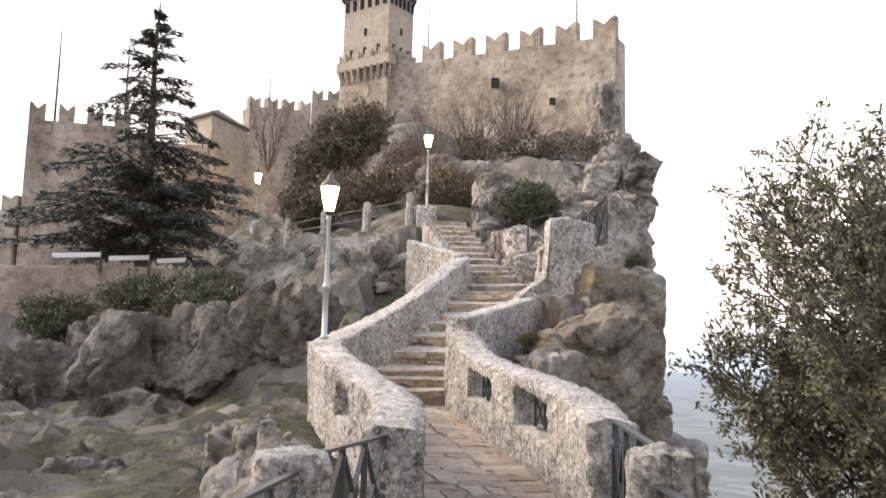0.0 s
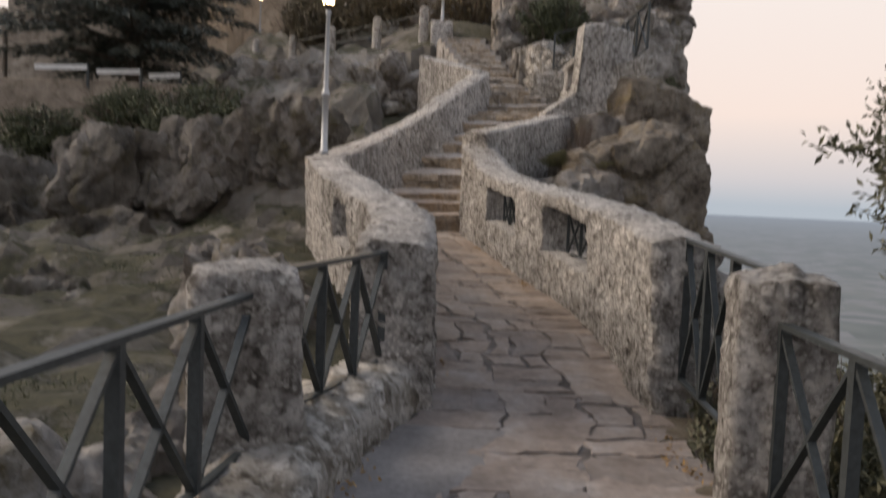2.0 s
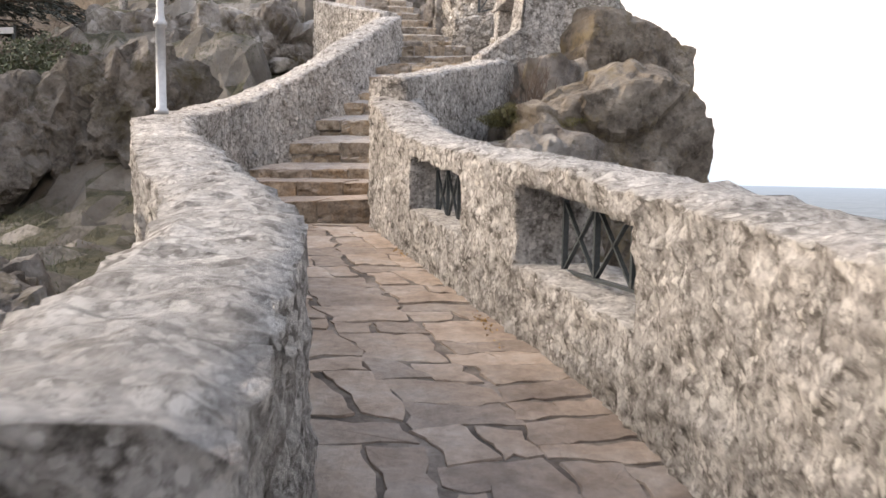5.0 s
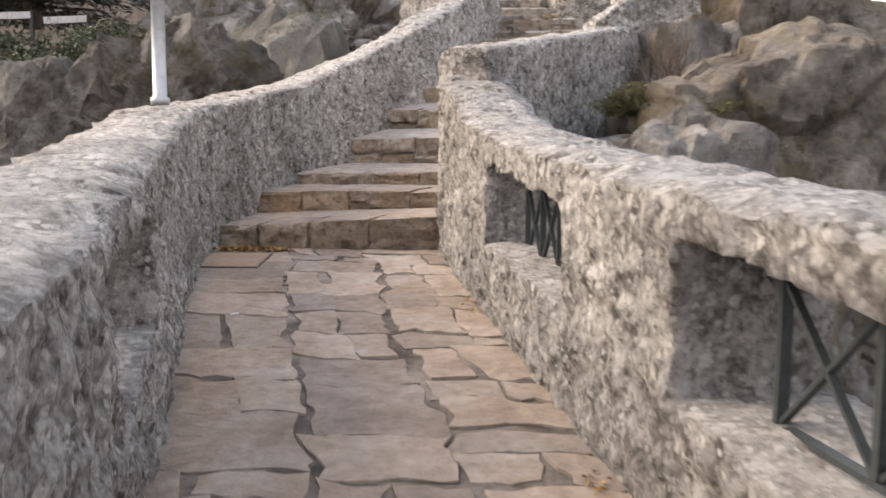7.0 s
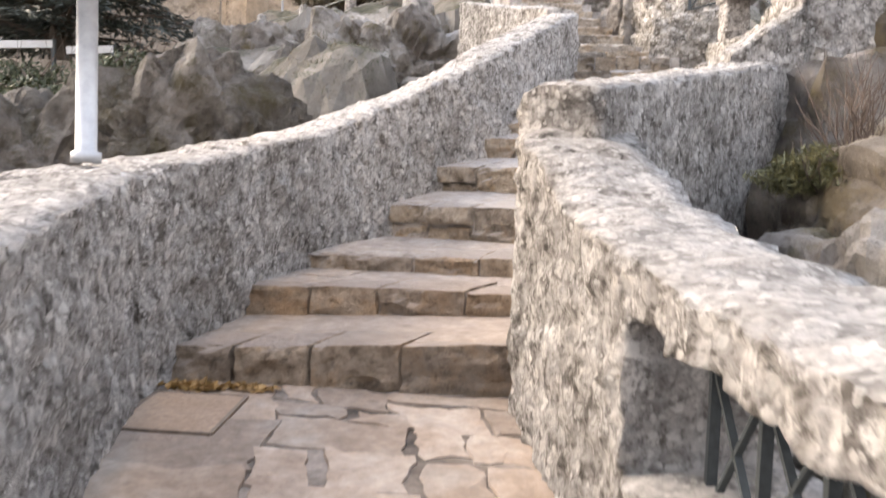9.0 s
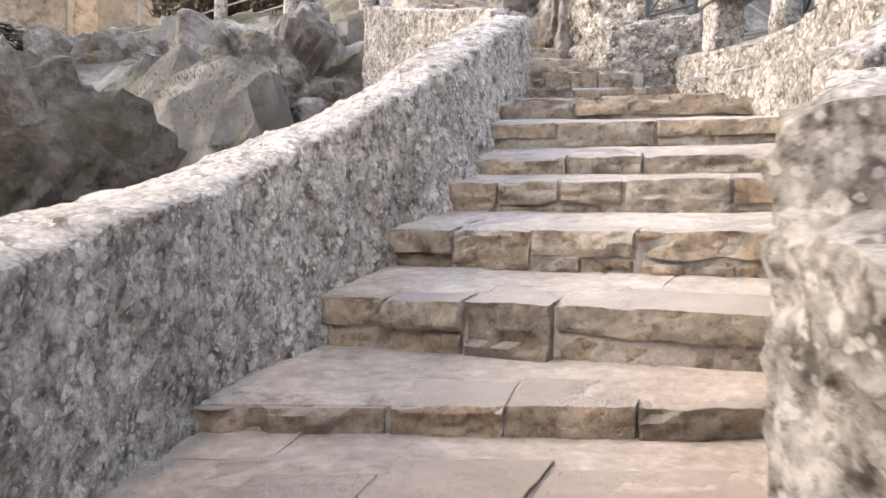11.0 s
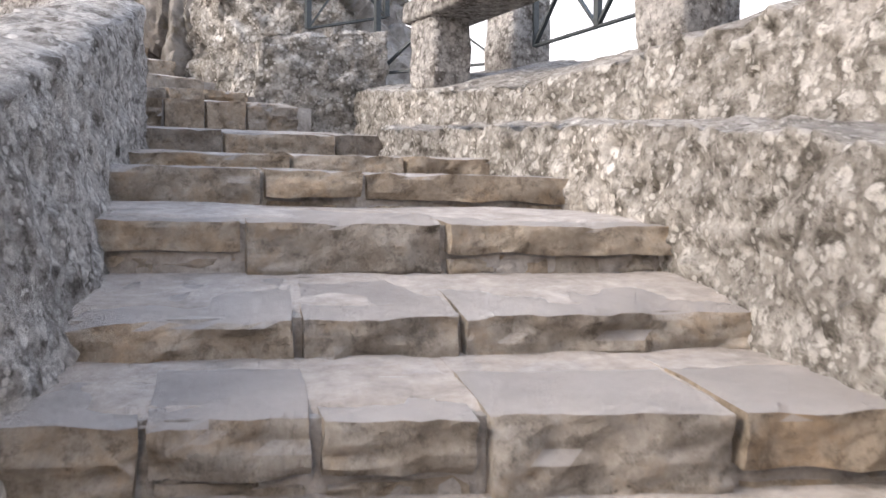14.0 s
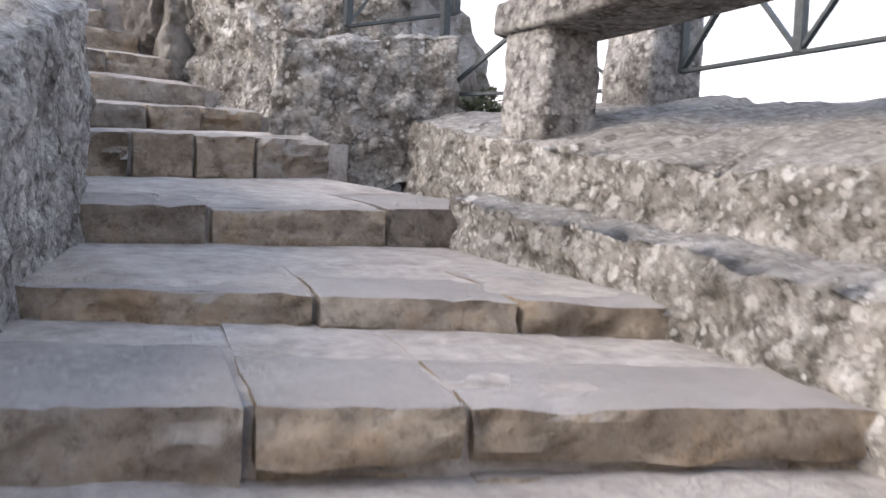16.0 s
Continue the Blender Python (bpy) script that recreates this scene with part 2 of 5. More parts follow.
LAMPPOST = plain_mat("pale_grey_paint", (0.34, 0.35, 0.365), 0.45, 0.3, 18, 0.12)
LAMPDARK = plain_mat("aged_copper", (0.10, 0.085, 0.07), 0.5, 0.6, 30)
GLOW = plain_mat("lit_lamp_glass", (0.9, 0.85, 0.7), 0.3, 0, 5, 0.05, 14.0, (1.0, 0.72, 0.36))
BARK = plain_mat("bark", (0.075, 0.06, 0.048), 0.95, 0, 9, 0.4)
NEEDLES = leaf_mat("cedar_needles", (0.018, 0.024, 0.020), (0.05, 0.06, 0.05))
OAKLEAF = leaf_mat("holm_oak_leaves", (0.035, 0.040, 0.022), (0.13, 0.125, 0.075), 1.2)
SHRUB = leaf_mat("autumn_shrub_leaves", (0.042, 0.036, 0.022), (0.125, 0.10, 0.058), 0.6)
GREENSHRUB = leaf_mat("evergreen_shrub_leaves", (0.020, 0.027, 0.013), (0.070, 0.080, 0.037), 0.9)
DRYGRASS = leaf_mat("dry_grass", (0.05, 0.055, 0.022), (0.17, 0.15, 0.06), 1.0)
TWIG = plain_mat("bare_twigs", (0.10, 0.075, 0.06), 0.9, 0, 20)
DARKHOLE = plain_mat("window_dark", (0.02, 0.018, 0.016), 0.8)
WORNIRON = plain_mat("worn_iron", (0.17, 0.13, 0.10), 0.7, 0.3, 40, 0.3)
WHITEBAR = plain_mat("white_painted_rail", (0.62, 0.62, 0.62), 0.5, 0, 10, 0.1)
COVER = stone_mat("manhole_cover", [(0.3, (0.25, 0.18, 0.13)), (0.7, (0.33, 0.25, 0.19))], 3, 40, 0, 0, 0.4, 0.005)
DEADLEAF = leaf_mat("dead_leaves", (0.16, 0.09, 0.03), (0.36, 0.22, 0.08), 8)
FLAG = plain_mat("flag_cloth", (0.45, 0.6, 0.7), 0.8, 0, 2, 0.2)


def ground_material():
    """Rock and thin grass on the hill, a plain with fields and towns far below under painted haze."""
    m, n, l, b = nodes_of("hillside_and_plain")
    co = place(n)
    blotch = noise_node(n, l, co, 0.45, 9, 0.65)
    rock = ramp_node(n, [(0.3, (0.045, 0.038, 0.03)), (0.5, (0.12, 0.107, 0.092)), (0.68, (0.26, 0.24, 0.215))])
    l.new(blotch.outputs[0], rock.inputs[0])
    veg = noise_node(n, l, co, 0.8, 7, 0.7)
    geo = n.new("ShaderNodeNewGeometry")
    sep = n.new("ShaderNodeSeparateXYZ")
    l.new(geo.outputs["Normal"], sep.inputs[0])
    flat = n.new("ShaderNodeMath")
    flat.operation = "MULTIPLY_ADD"
    l.new(sep.outputs["Z"], flat.inputs[0])
    flat.inputs[1].default_value = 0.55
    l.new(veg.outputs[0], flat.inputs[2])
    mask = ramp_node(n, [(0.90, (0, 0, 0)), (1.04, (1, 1, 1))])
    l.new(flat.outputs[0], mask.inputs[0])
    grass = ramp_node(n, [(0.3, (0.019, 0.020, 0.010)), (0.7, (0.066, 0.060, 0.032))])
    fine = noise_node(n, l, co, 7, 6)
    l.new(fine.outputs[0], grass.inputs[0])
    near = mixed(n, l, "MIX", mask.outputs[0], rock.outputs[0], grass.outputs[0])
    houses = n.new("ShaderNodeTexVoronoi")
    houses.inputs["Scale"].default_value = 0.055
    l.new(co, houses.inputs["Vector"])
    hs = n.new("ShaderNodeSeparateColor")
    l.new(houses.outputs["Color"], hs.inputs[0])
    town = noise_node(n, l, co, 0.004, 5, 0.7)
    pick = n.new("ShaderNodeMath")
    pick.operation = "MULTIPLY_ADD"
    l.new(town.outputs[0], pick.inputs[0])
    pick.inputs[1].default_value = 0.8
    half = n.new("ShaderNodeMath")
    half.operation = "MULTIPLY"
    half.inputs[1].default_value = 0.75
    l.new(hs.outputs[0], half.inputs[0])
    l.new(half.outputs[0], pick.inputs[2])
    tr = ramp_node(n, [(0.90, (0, 0, 0)), (0.95, (1, 1, 1))])
    l.new(pick.outputs[0], tr.inputs[0])
    land = noise_node(n, l, co, 0.012, 8, 0.75)
    lr = ramp_node(n, [(0.35, (0.035, 0.042, 0.032)), (0.5, (0.07, 0.077, 0.063)), (0.65, (0.12, 0.117, 0.10))])
    l.new(land.outputs[0], lr.inputs[0])
    far = mixed(n, l, "MIX", tr.outputs[0], lr.outputs[0], (0.125, 0.122, 0.12))
    pz = n.new("ShaderNodeSeparateXYZ")
    l.new(co, pz.inputs[0])
    low = n.new("ShaderNodeMapRange")
    low.inputs["From Min"].default_value, low.inputs["From Max"].default_value = -25, -45
    l.new(pz.outputs["Z"], low.inputs[0])
    col = mixed(n, l, "MIX", low.outputs[0], near, far)
    l.new(col, b.inputs["Base Color"])
    l.new(bump_node(n, l, noise_node(n, l, co, 5, 9, 0.7).outputs[0], 0.9, 0.1), b.inputs["Normal"])
    b.inputs["Roughness"].default_value = 0.95
    # Painted haze: a bluish glow mixed over the surface, stronger with distance.
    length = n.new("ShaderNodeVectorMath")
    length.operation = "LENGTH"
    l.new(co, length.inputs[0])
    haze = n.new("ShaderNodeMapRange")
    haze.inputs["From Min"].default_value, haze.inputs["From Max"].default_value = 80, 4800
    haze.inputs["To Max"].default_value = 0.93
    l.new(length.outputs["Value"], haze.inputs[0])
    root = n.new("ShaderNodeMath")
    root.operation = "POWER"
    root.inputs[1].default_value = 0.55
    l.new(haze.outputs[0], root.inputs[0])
    haze_glow, join = n.new("ShaderNodeEmission"), n.new("ShaderNodeMixShader")
    haze_glow.inputs["Color"].default_value = (0.205, 0.24, 0.30, 1)
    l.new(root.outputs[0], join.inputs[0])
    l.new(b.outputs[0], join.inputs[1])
    l.new(haze_glow.outputs[0], join.inputs[2])
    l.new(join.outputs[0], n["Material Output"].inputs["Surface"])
    return m


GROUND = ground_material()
CEMENT = stone_mat("path_cement", [(0.3, (0.125, 0.115, 0.11)), (0.5, (0.185, 0.172, 0.166)), (0.7, (0.235, 0.222, 0.215))], 2.2, 26, 0, 0, 0.4, 0.008, 0, 0.75)
EARTH = stone_mat("verge_earth", [(0.3, (0.05, 0.042, 0.03)), (0.5, (0.11, 0.09, 0.065)), (0.7, (0.20, 0.17, 0.135))], 4.0, 40, 0, 0, 0.9, 0.02)
top_tone(CONGLOMERATE, ((0.33, 0.31, 0.30), (0.47, 0.445, 0.43)), 0.5)


# ---- building helpers ----
def mesh_ob(name, verts, faces, mat, parent=None, label="", smooth=False):
    me = bpy.data.meshes.new(name)
    me.from_pydata([tuple(v) for v in verts], [], faces)
    me.materials.append(mat)
    if smooth:
        me.polygons.foreach_set("use_smooth", [True] * len(me.polygons))
    me.update()
    ob = new(name, me)
    if parent:
        ob.parent = parent
    if label:
        tagged(ob, label)
    return ob


def part(name, bm, mat, parent=None, label="", smooth=False):
    me = bpy.data.meshes.new(name)
    bm.normal_update()
    bm.to_mesh(me)
    bm.free()
    me.materials.append(mat)
    if smooth:
        me.polygons.foreach_set("use_smooth", [True] * len(me.polygons))
    ob = new(name, me)
    if parent:
        ob.parent = parent
    if label:
        tagged(ob, label)
    return ob


def thing(name, label, category, group="", kind=""):
    return tagged(new(name), label, category, group, kind)


def bar(bm, a, b, w, d=None):
    """A square bar from a to b, w wide and d deep."""
    a, b = Vector(a), Vector(b)
    z = (b - a).normalized()
    side = z.cross(Vector((0, 0, 1)))
    if side.length < 1e-3:
        side = Vector((1, 0, 0))
    side.normalize()
    up = side.cross(z)
    d = d or w
    ring = [side * (w / 2 * i) + up * (d / 2 * j) for i, j in ((-1, -1), (1, -1), (1, 1), (-1, 1))]
    lo, hi = [bm.verts.new(a + r) for r in ring], [bm.verts.new(b + r) for r in ring]
    for i in range(4):
        bm.faces.new((lo[i], lo[(i + 1) % 4], hi[(i + 1) % 4], hi[i]))
    bm.faces.new(lo[::-1])
    bm.faces.new(hi)


def lathe(bm, centre, profile, sides=16):
    """A turned solid; profile: (height, radius) from the foot up."""
    rings = []
    for z, r in profile:
        rings.append([bm.verts.new((centre[0] + r * math.cos(2 * math.pi * k / sides), centre[1] + r * math.sin(2 * math.pi * k / sides), centre[2] + z)) for k in range(sides)])
    for lo, hi in zip(rings, rings[1:]):
        for k in range(sides):
            bm.faces.new((lo[k], lo[(k + 1) % sides], hi[(k + 1) % sides], hi[k]))
    bm.faces.new(rings[0][::-1])
    bm.faces.new(rings[-1])


def tube(bm, pts, radii, sides=6):
    """A tapered limb through pts."""
    rings = []
    for i, p in enumerate(pts):
        p = Vector(p)
        d = (Vector(pts[min(i + 1, len(pts) - 1)]) - Vector(pts[max(i - 1, 0)])).normalized()
        s = d.orthogonal().normalized()
        u = d.cross(s)
        rings.append([bm.verts.new(p + radii[i] * (s * math.cos(2 * math.pi * k / sides) + u * math.sin(2 * math.pi * k / sides))) for k in range(sides)])
    for lo, hi in zip(rings, rings[1:]):
        best = min(range(sides), key=lambda o: (hi[o].co - lo[0].co).length)
        for k in range(sides):
            bm.faces.new((lo[k], lo[(k + 1) % sides], hi[(k + 1 + best) % sides], hi[(k + best) % sides]))
    bm.faces.new(rings[-1])


def lumps(p, scale, octaves=4):
    return noise.fractal(Vector(p) * scale, 1.0, 2.0, octaves)


def shaken(p, amp, scale=7.0):
    p = Vector(p)
    return p + amp * noise.noise_vector(p * scale) + amp * 0.7 * noise.noise_vector(p * scale * 2.4) + amp * 0.9 * noise.noise_vector(p * 1.7)


def slab(name, poly, thick, mat, parent, bevel=0.012, wobble=0.006, seed=0.0):
    """One dressed stone: top outline poly (3D, counter-clockwise), rounded arris, uneven sides."""
    pts = []
    for i, p in enumerate(poly):
        q = poly[(i + 1) % len(poly)]
        steps = max(1, min(7, int((q - p).length / 0.09)))
        for k in range(steps):
            c = p.lerp(q, k / steps)
            pts.append(c + 0.35 * wobble * noise.noise_vector(c * 8 + Vector((seed, 0, 0))) + 0.55 * wobble * noise.noise_vector(c * 31 + Vector((0, seed, 0))))
    n = len(pts)
    c = sum(pts, Vector()) / n
    rings = []
    for inset, dz, wob in ((bevel * 1.6, 0.0, 0.3), (bevel * 0.4, -bevel * 0.6, 0.6), (0.0, -thick * 0.35, 1.5), (bevel * 0.4, -thick, 1.0)):
        ring = []
        for p in pts:
            flat = Vector((c.x - p.x, c.y - p.y, 0))
            q = p + (flat.normalized() * min(inset, flat.length * 0.4) if flat.length else flat)
            q.z += dz
            ring.append(q + wobble * wob * noise.noise_vector(q * 14 + Vector((seed, 3, 0))) * 0.7)
        rings.append(ring)
    verts = [v for r in rings for v in r] + [c + Vector((0, 0, wobble * 0.3))]
    faces = [(i, (i + 1) % n, 4 * n) for i in range(n)]
    for r in range(3):
        for i in range(n):
            j = (i + 1) % n
            faces.append((r * n + i, (r + 1) * n + i, (r + 1) * n + j, r * n + j))
    return mesh_ob(name, verts, faces, mat, parent)


def pebbled(p, out, amp):
    """p pushed about like the skin of an old roughcast wall with stones in it."""
    q = shaken(p, amp, 6.0)
    dist, pts = noise.voronoi(p * 12.0 + 0.4 * noise.noise_vector(p * 9.0))
    keep = noise.cell(pts[0] * 5.3)
    lift = max(0.0, 0.55 - dist[0]) * (1.0 if keep > 0.42 else -0.35)
    return q + out * (0.045 * lift + 0.018 * noise.fractal(p * 17.0, 0.8, 2.1, 3))


def lerp_rows(rows, step):
    """Rows of numbers with more rows laid between them, about step apart in plan, with the way along."""
    out, s = [], 0.0
    for a, b in zip(rows, rows[1:]):
        length = math.hypot(b[0] - a[0], b[1] - a[1])
        k = max(1, round(length / step))
        for i in range(k):
            f = i / k
            out.append((s + f * length, [x + f * (y - x) for x, y in zip(a, b)]))
        s += length
    out.append((s, list(rows[-1])))
    return out


def rough_wall(name, rows, side, mat, holes=(), amp=0.022, step=0.034, rows_up=32, parent=None, label="", crown=0.035, ease=7):
    """A thick masonry wall. rows: foot x, y, z and head x, y, z of the face towards the path, then the thickness; side: +1 if the wall's body
    lies to the right of that line, -1 to the left. holes: (start, end, low, high), along the wall in metres and up it as shares of its height."""
    samples = lerp_rows(rows, step)
    for _ in range(3 if ease else 0):
        old = [s[1] for s in samples]
        for i in range(len(samples)):
            w = min(ease, i, len(samples) - 1 - i)
            near = old[i - w:i + w + 1]
            samples[i] = (samples[i][0], [sum(c) / len(near) for c in zip(*near)])
    for h in holes:
        for s in h[:2]:
            k = min(range(len(samples)), key=lambda i: abs(samples[i][0] - s))
            samples[k] = (s, samples[k][1])
    ups = [j / rows_up for j in range(rows_up + 1)]
    for h in holes:
        for v in h[2:4]:
            k = min(range(1, rows_up), key=lambda j: abs(ups[j] - v))
            ups[k] = v
    across = 5
    m, nu = len(samples), len(ups)
    verts, index, faces = [], {}, []

    def vert(key, p, out):
        if key not in index:
            index[key] = len(verts)
            verts.append(pebbled(p, out, amp))
        return index[key]

    def point(i, j, k):
        s, r = samples[i]
        a, b = samples[max(i - 1, 0)][1], samples[min(i + 1, m - 1)][1]
        d = Vector((b[0] - a[0], b[1] - a[1], 0)).normalized()
        out = Vector((d.y, -d.x, 0)) * side
        foot, head = Vector(r[0:3]), Vector(r[3:6])
        p = foot.lerp(head, ups[j]) + out * (r[6] * k / across)
        if j == nu - 1:
            p.z += crown * (1 - abs(2 * k / across - 1) ** 3) - crown
        elif j == nu - 2:
            p.z -= crown * 0.3
        p.z += ups[j] * (r[7] if len(r) > 7 else 0.0) * k / across
        way = out * (1 if k == across else -1 if k == 0 else 0)
        if j == nu - 1:
            way = way * 0.6 + Vector((0, 0, 1))
        elif i in (0, m - 1) and not way.length:
            way = d * (1 if i else -1)
        return p, way

    def at(i, j, k):
        return vert((i, j, k), *point(i, j, k))

    def quad(a, b, c, d, turn):
        faces.append((a, b, c, d) if turn else (d, c, b, a))

    def open_cell(i, j):
        s = (samples[i][0] + samples[i + 1][0]) / 2
        v = (ups[j] + ups[j + 1]) / 2
        return any(h[0] < s < h[1] and h[2] < v < h[3] for h in holes)

    t = side > 0
    for i in range(m - 1):
        for j in range(nu - 1):
            if open_cell(i, j):
                for (di, dj, a, b) in ((-1, 0, (i, j), (i, j + 1)), (1, 0, (i + 1, j), (i + 1, j + 1)), (0, -1, (i, j), (i + 1, j)), (0, 1, (i, j + 1), (i + 1, j + 1))):
                    ii, jj = i + di, j + dj
                    if 0 <= ii < m - 1 and 0 <= jj < nu - 1 and not open_cell(ii, jj):
                        for k in range(across):
                            flip = (di == -1 or dj == 1)
                            quad(at(*a, k), at(*b, k), at(*b, k + 1), at(*a, k + 1), t != flip)
                continue
            quad(at(i, j, 0), at(i + 1, j, 0), at(i + 1, j + 1, 0), at(i, j + 1, 0), not t)
            quad(at(i, j, across), at(i + 1, j, across), at(i + 1, j + 1, across), at(i, j + 1, across), t)
        for k in range(across):
            quad(at(i, nu - 1, k), at(i + 1, nu - 1, k), at(i + 1, nu - 1, k + 1), at(i, nu - 1, k + 1), not t)
    for i, flip in ((0, True), (m - 1, False)):
        for j in range(nu - 1):
            for k in range(across):
                quad(at(i, j, k), at(i, j, k + 1), at(i, j + 1, k + 1), at(i, j + 1, k), t != flip)
    ob = mesh_ob(name, verts, faces, mat, parent, label, True)
    bm = bmesh.new()
    bm.from_mesh(ob.data)
    bmesh.ops.recalc_face_normals(bm, faces=bm.faces)
    bm.to_mesh(ob.data)
    bm.free()
    return ob


def boulder(name, centre, size, turn, mat, label, seed, amp=0.28, freq=0.9, subdiv=5, strata=0.0, tilt=0.0, square=0.5, parent=None):
    """A craggy mass of rock; strata sets the step of its beds."""
    bm = bmesh.new()
    bmesh.ops.create_icosphere(bm, subdivisions=subdiv, radius=1.0)
    rot = Euler([radians(a) for a in turn]).to_matrix()
    off = Vector((seed * 7.3, seed * 3.1, seed * 1.7))
    size = Vector(size)
    small = min(size)
    for v in bm.verts:
        d = v.co.normalized()
        big = max(abs(d.x), abs(d.y), abs(d.z))
        d = d * (1 - square) + d / big * square
        p = Vector((d.x * size.x, d.y * size.y, d.z * size.z))
        q = p * freq + off
        q = q + 0.35 * noise.noise_vector(q * 1.3)
        n1 = noise.fractal(q, 0.9, 2.1, 5)
        w = 0.55 * n1
        for mul, gain in ((0.9, 0.55), (2.1, 0.24), (5.0, 0.08)):
            dist, pts = noise.voronoi(Vector((q.x, q.y, q.z * 0.75)) * mul)
            crack = min(1.0, (dist[1] - dist[0]) * 3.5)
            w += gain * (0.75 * crack - 0.5 + 1.1 * (noise.cell(pts[0] * 3.7) - 0.5))
        w += 0.05 * noise.fractal(q * 9, 0.8, 2.2, 3)
        w *= small * amp
        if strata:
            h = (p.z + tilt * p.x + 0.2 * noise.noise(p * 0.9 + off) + 0.05 * noise.noise(p * 4)) / strata
            bed = h % 1.0
            w += small * 0.035 * (min(1.0, 5 * min(bed, 1 - bed)) - 0.6) + small * 0.03 * (noise.cell(Vector((math.floor(h), seed, 0))) - 0.5)
        v.co = rot @ (p + v.co.normalized() * w) + Vector(centre)
    return tagged(part(name, bm, mat, parent, smooth=False), label, "rock")


def leaf_cloud(name, blobs, count, size, mat, parent, seed, slim=0.38, flat=0.0, shell=0.45):
    """Single leaves strewn through the given blobs (centre, radii), thicker towards their skins."""
    rng = random.Random(seed)
    weights = [b[1][0] * b[1][1] * b[1][2] for b in blobs]
    verts, faces = [], []
    for i in range(count):
        c, r = rng.choices(blobs, weights)[0]
        d = Vector((rng.gauss(0, 1), rng.gauss(0, 1), rng.gauss(0, 1))).normalized()
        k = shell + (1 - shell) * rng.random() ** 0.6
        k *= 0.75 + 0.45 * noise.noise(d * 2.2 + Vector(c))
        p = Vector((c[0] + d.x * r[0] * k, c[1] + d.y * r[1] * k, c[2] + d.z * r[2] * k))
        a = Vector((rng.gauss(0, 1), rng.gauss(0, 1), rng.gauss(0, 1) * (1 - flat))).normalized()
        w = a.cross(Vector((rng.gauss(0, 1), rng.gauss(0, 1), rng.gauss(0, 1)))).normalized()
        ln = size * (0.6 + 0.8 * rng.random())
        fold = a.cross(w) * ln * 0.12
        o = len(verts)
        verts += [p - a * ln * 0.5, p + w * ln * slim * 0.5 + fold, p + a * ln * 0.5, p - w * ln * slim * 0.5 + fold, p + a * ln * 0.05]
        faces += [(o, o + 1, o + 4), (o + 1, o + 2, o + 4), (o + 2, o + 3, o + 4), (o + 3, o, o + 4)] if size < 0.12 else [(o, o + 1, o + 2, o + 3)]
        if size >= 0.12:
            verts.pop()
    return mesh_ob(name, verts, faces, mat, parent)


def branches(name, root, tips, mat, parent, thick, seed, bend=0.25):
    rng = random.Random(seed)
    bm = bmesh.new()
    for tip in tips:
        a, b = Vector(root), Vector(tip)
        ln = (b - a).length
        mid = [a.lerp(b, f) + bend * ln * 0.35 * Vector((rng.uniform(-1, 1), rng.uniform(-1, 1), rng.uniform(-0.4, 0.8))) * math.sin(f * math.pi) for f in (0.0, 0.25, 0.5, 0.75, 1.0)]
        tube(bm, mid, [thick * (1 - 0.85 * f) for f in (0, 0.25, 0.5, 0.75, 1)], 5)
        for f in (0.45, 0.6, 0.72, 0.84, 0.92):
            s = a.lerp(b, f) if f > 0.75 else mid[int(f * 4)].lerp(mid[int(f * 4) + 1], f * 4 % 1)
            e = s + (b - a).normalized() * ln * 0.22 + ln * 0.16 * Vector((rng.uniform(-1, 1), rng.uniform(-1, 1), rng.uniform(-0.4, 0.9)))
            tube(bm, [s, s.lerp(e, 0.5) + ln * 0.02 * Vector((rng.uniform(-1, 1), rng.uniform(-1, 1), 0)), e], [thick * 0.35, thick * 0.22, thick * 0.08], 4)
    return part(name, bm, mat, parent)


# ---- the lie of the land ----
PATH_Z = [(-6, 0.25), (-1, 0.10), (1.5, -0.10), (6, -0.07), (13.2, 0.60), (40, 8.0)]


def path_z(y):
    return float(np.interp(y, [p[0] for p in PATH_Z], [p[1] for p in PATH_Z]))


# hill heights: x, y, z
HILL = [(-2.2, -8, 0.1), (2.2, -8, -0.4), (-2.0, 3, -0.2), (-2.6, 6, -0.1), (-2.2, 9, -0.1), (-3.4, 10.5, 0.3), (-4.2, 13, 0.0), (-3.2, 14.5, 0.35), (-7, 15, 0.2), (-5, 15.2, 0.4), (-9, 19, 0.0),
        (-3.2, 18, 1.8), (-6, 20, 1.4), (-5.5, 25, 4.1), (-2.5, 22, 3.8), (-3.5, 27, 5.6), (-11, 21.5, 0.8), (-10, 27, 3.7), (-14, 27, 3.4), (-16, 34, 3.6), (-20, 37, 2.4), (-12, 38, 5.5), (-7, 38, 8.0),
        (0, 30, 7.0), (3, 27, 6.0), (4, 33, 9.6), (-2, 42, 13.5), (6, 40, 12.5), (-30, 20, -8), (-15, 8, -5), (-30, -10, -10), (-9, -6, -3), (0.5, 10, -0.5), (0.5, 16, 0.6), (1.2, 20, 2.3)]


def hill_z(x, y):
    num = den = 0.0
    for hx, hy, hz in HILL:
        w = 1.0 / ((x - hx) ** 2 + (y - hy) ** 2 + 0.6) ** 1.6
        num += w * hz
        den += w
    z = num / den
    edge = 2.0 + 0.3 * math.sin(y * 0.9) + max(0, min(y, 48) - 14) * 0.21
    if x > edge:
        z -= 4.0 * (x - edge)
    far = math.hypot(x + 4, y - 22)
    if far > 34:
        z -= 0.9 * (far - 34)
    return max(z, -60.0)


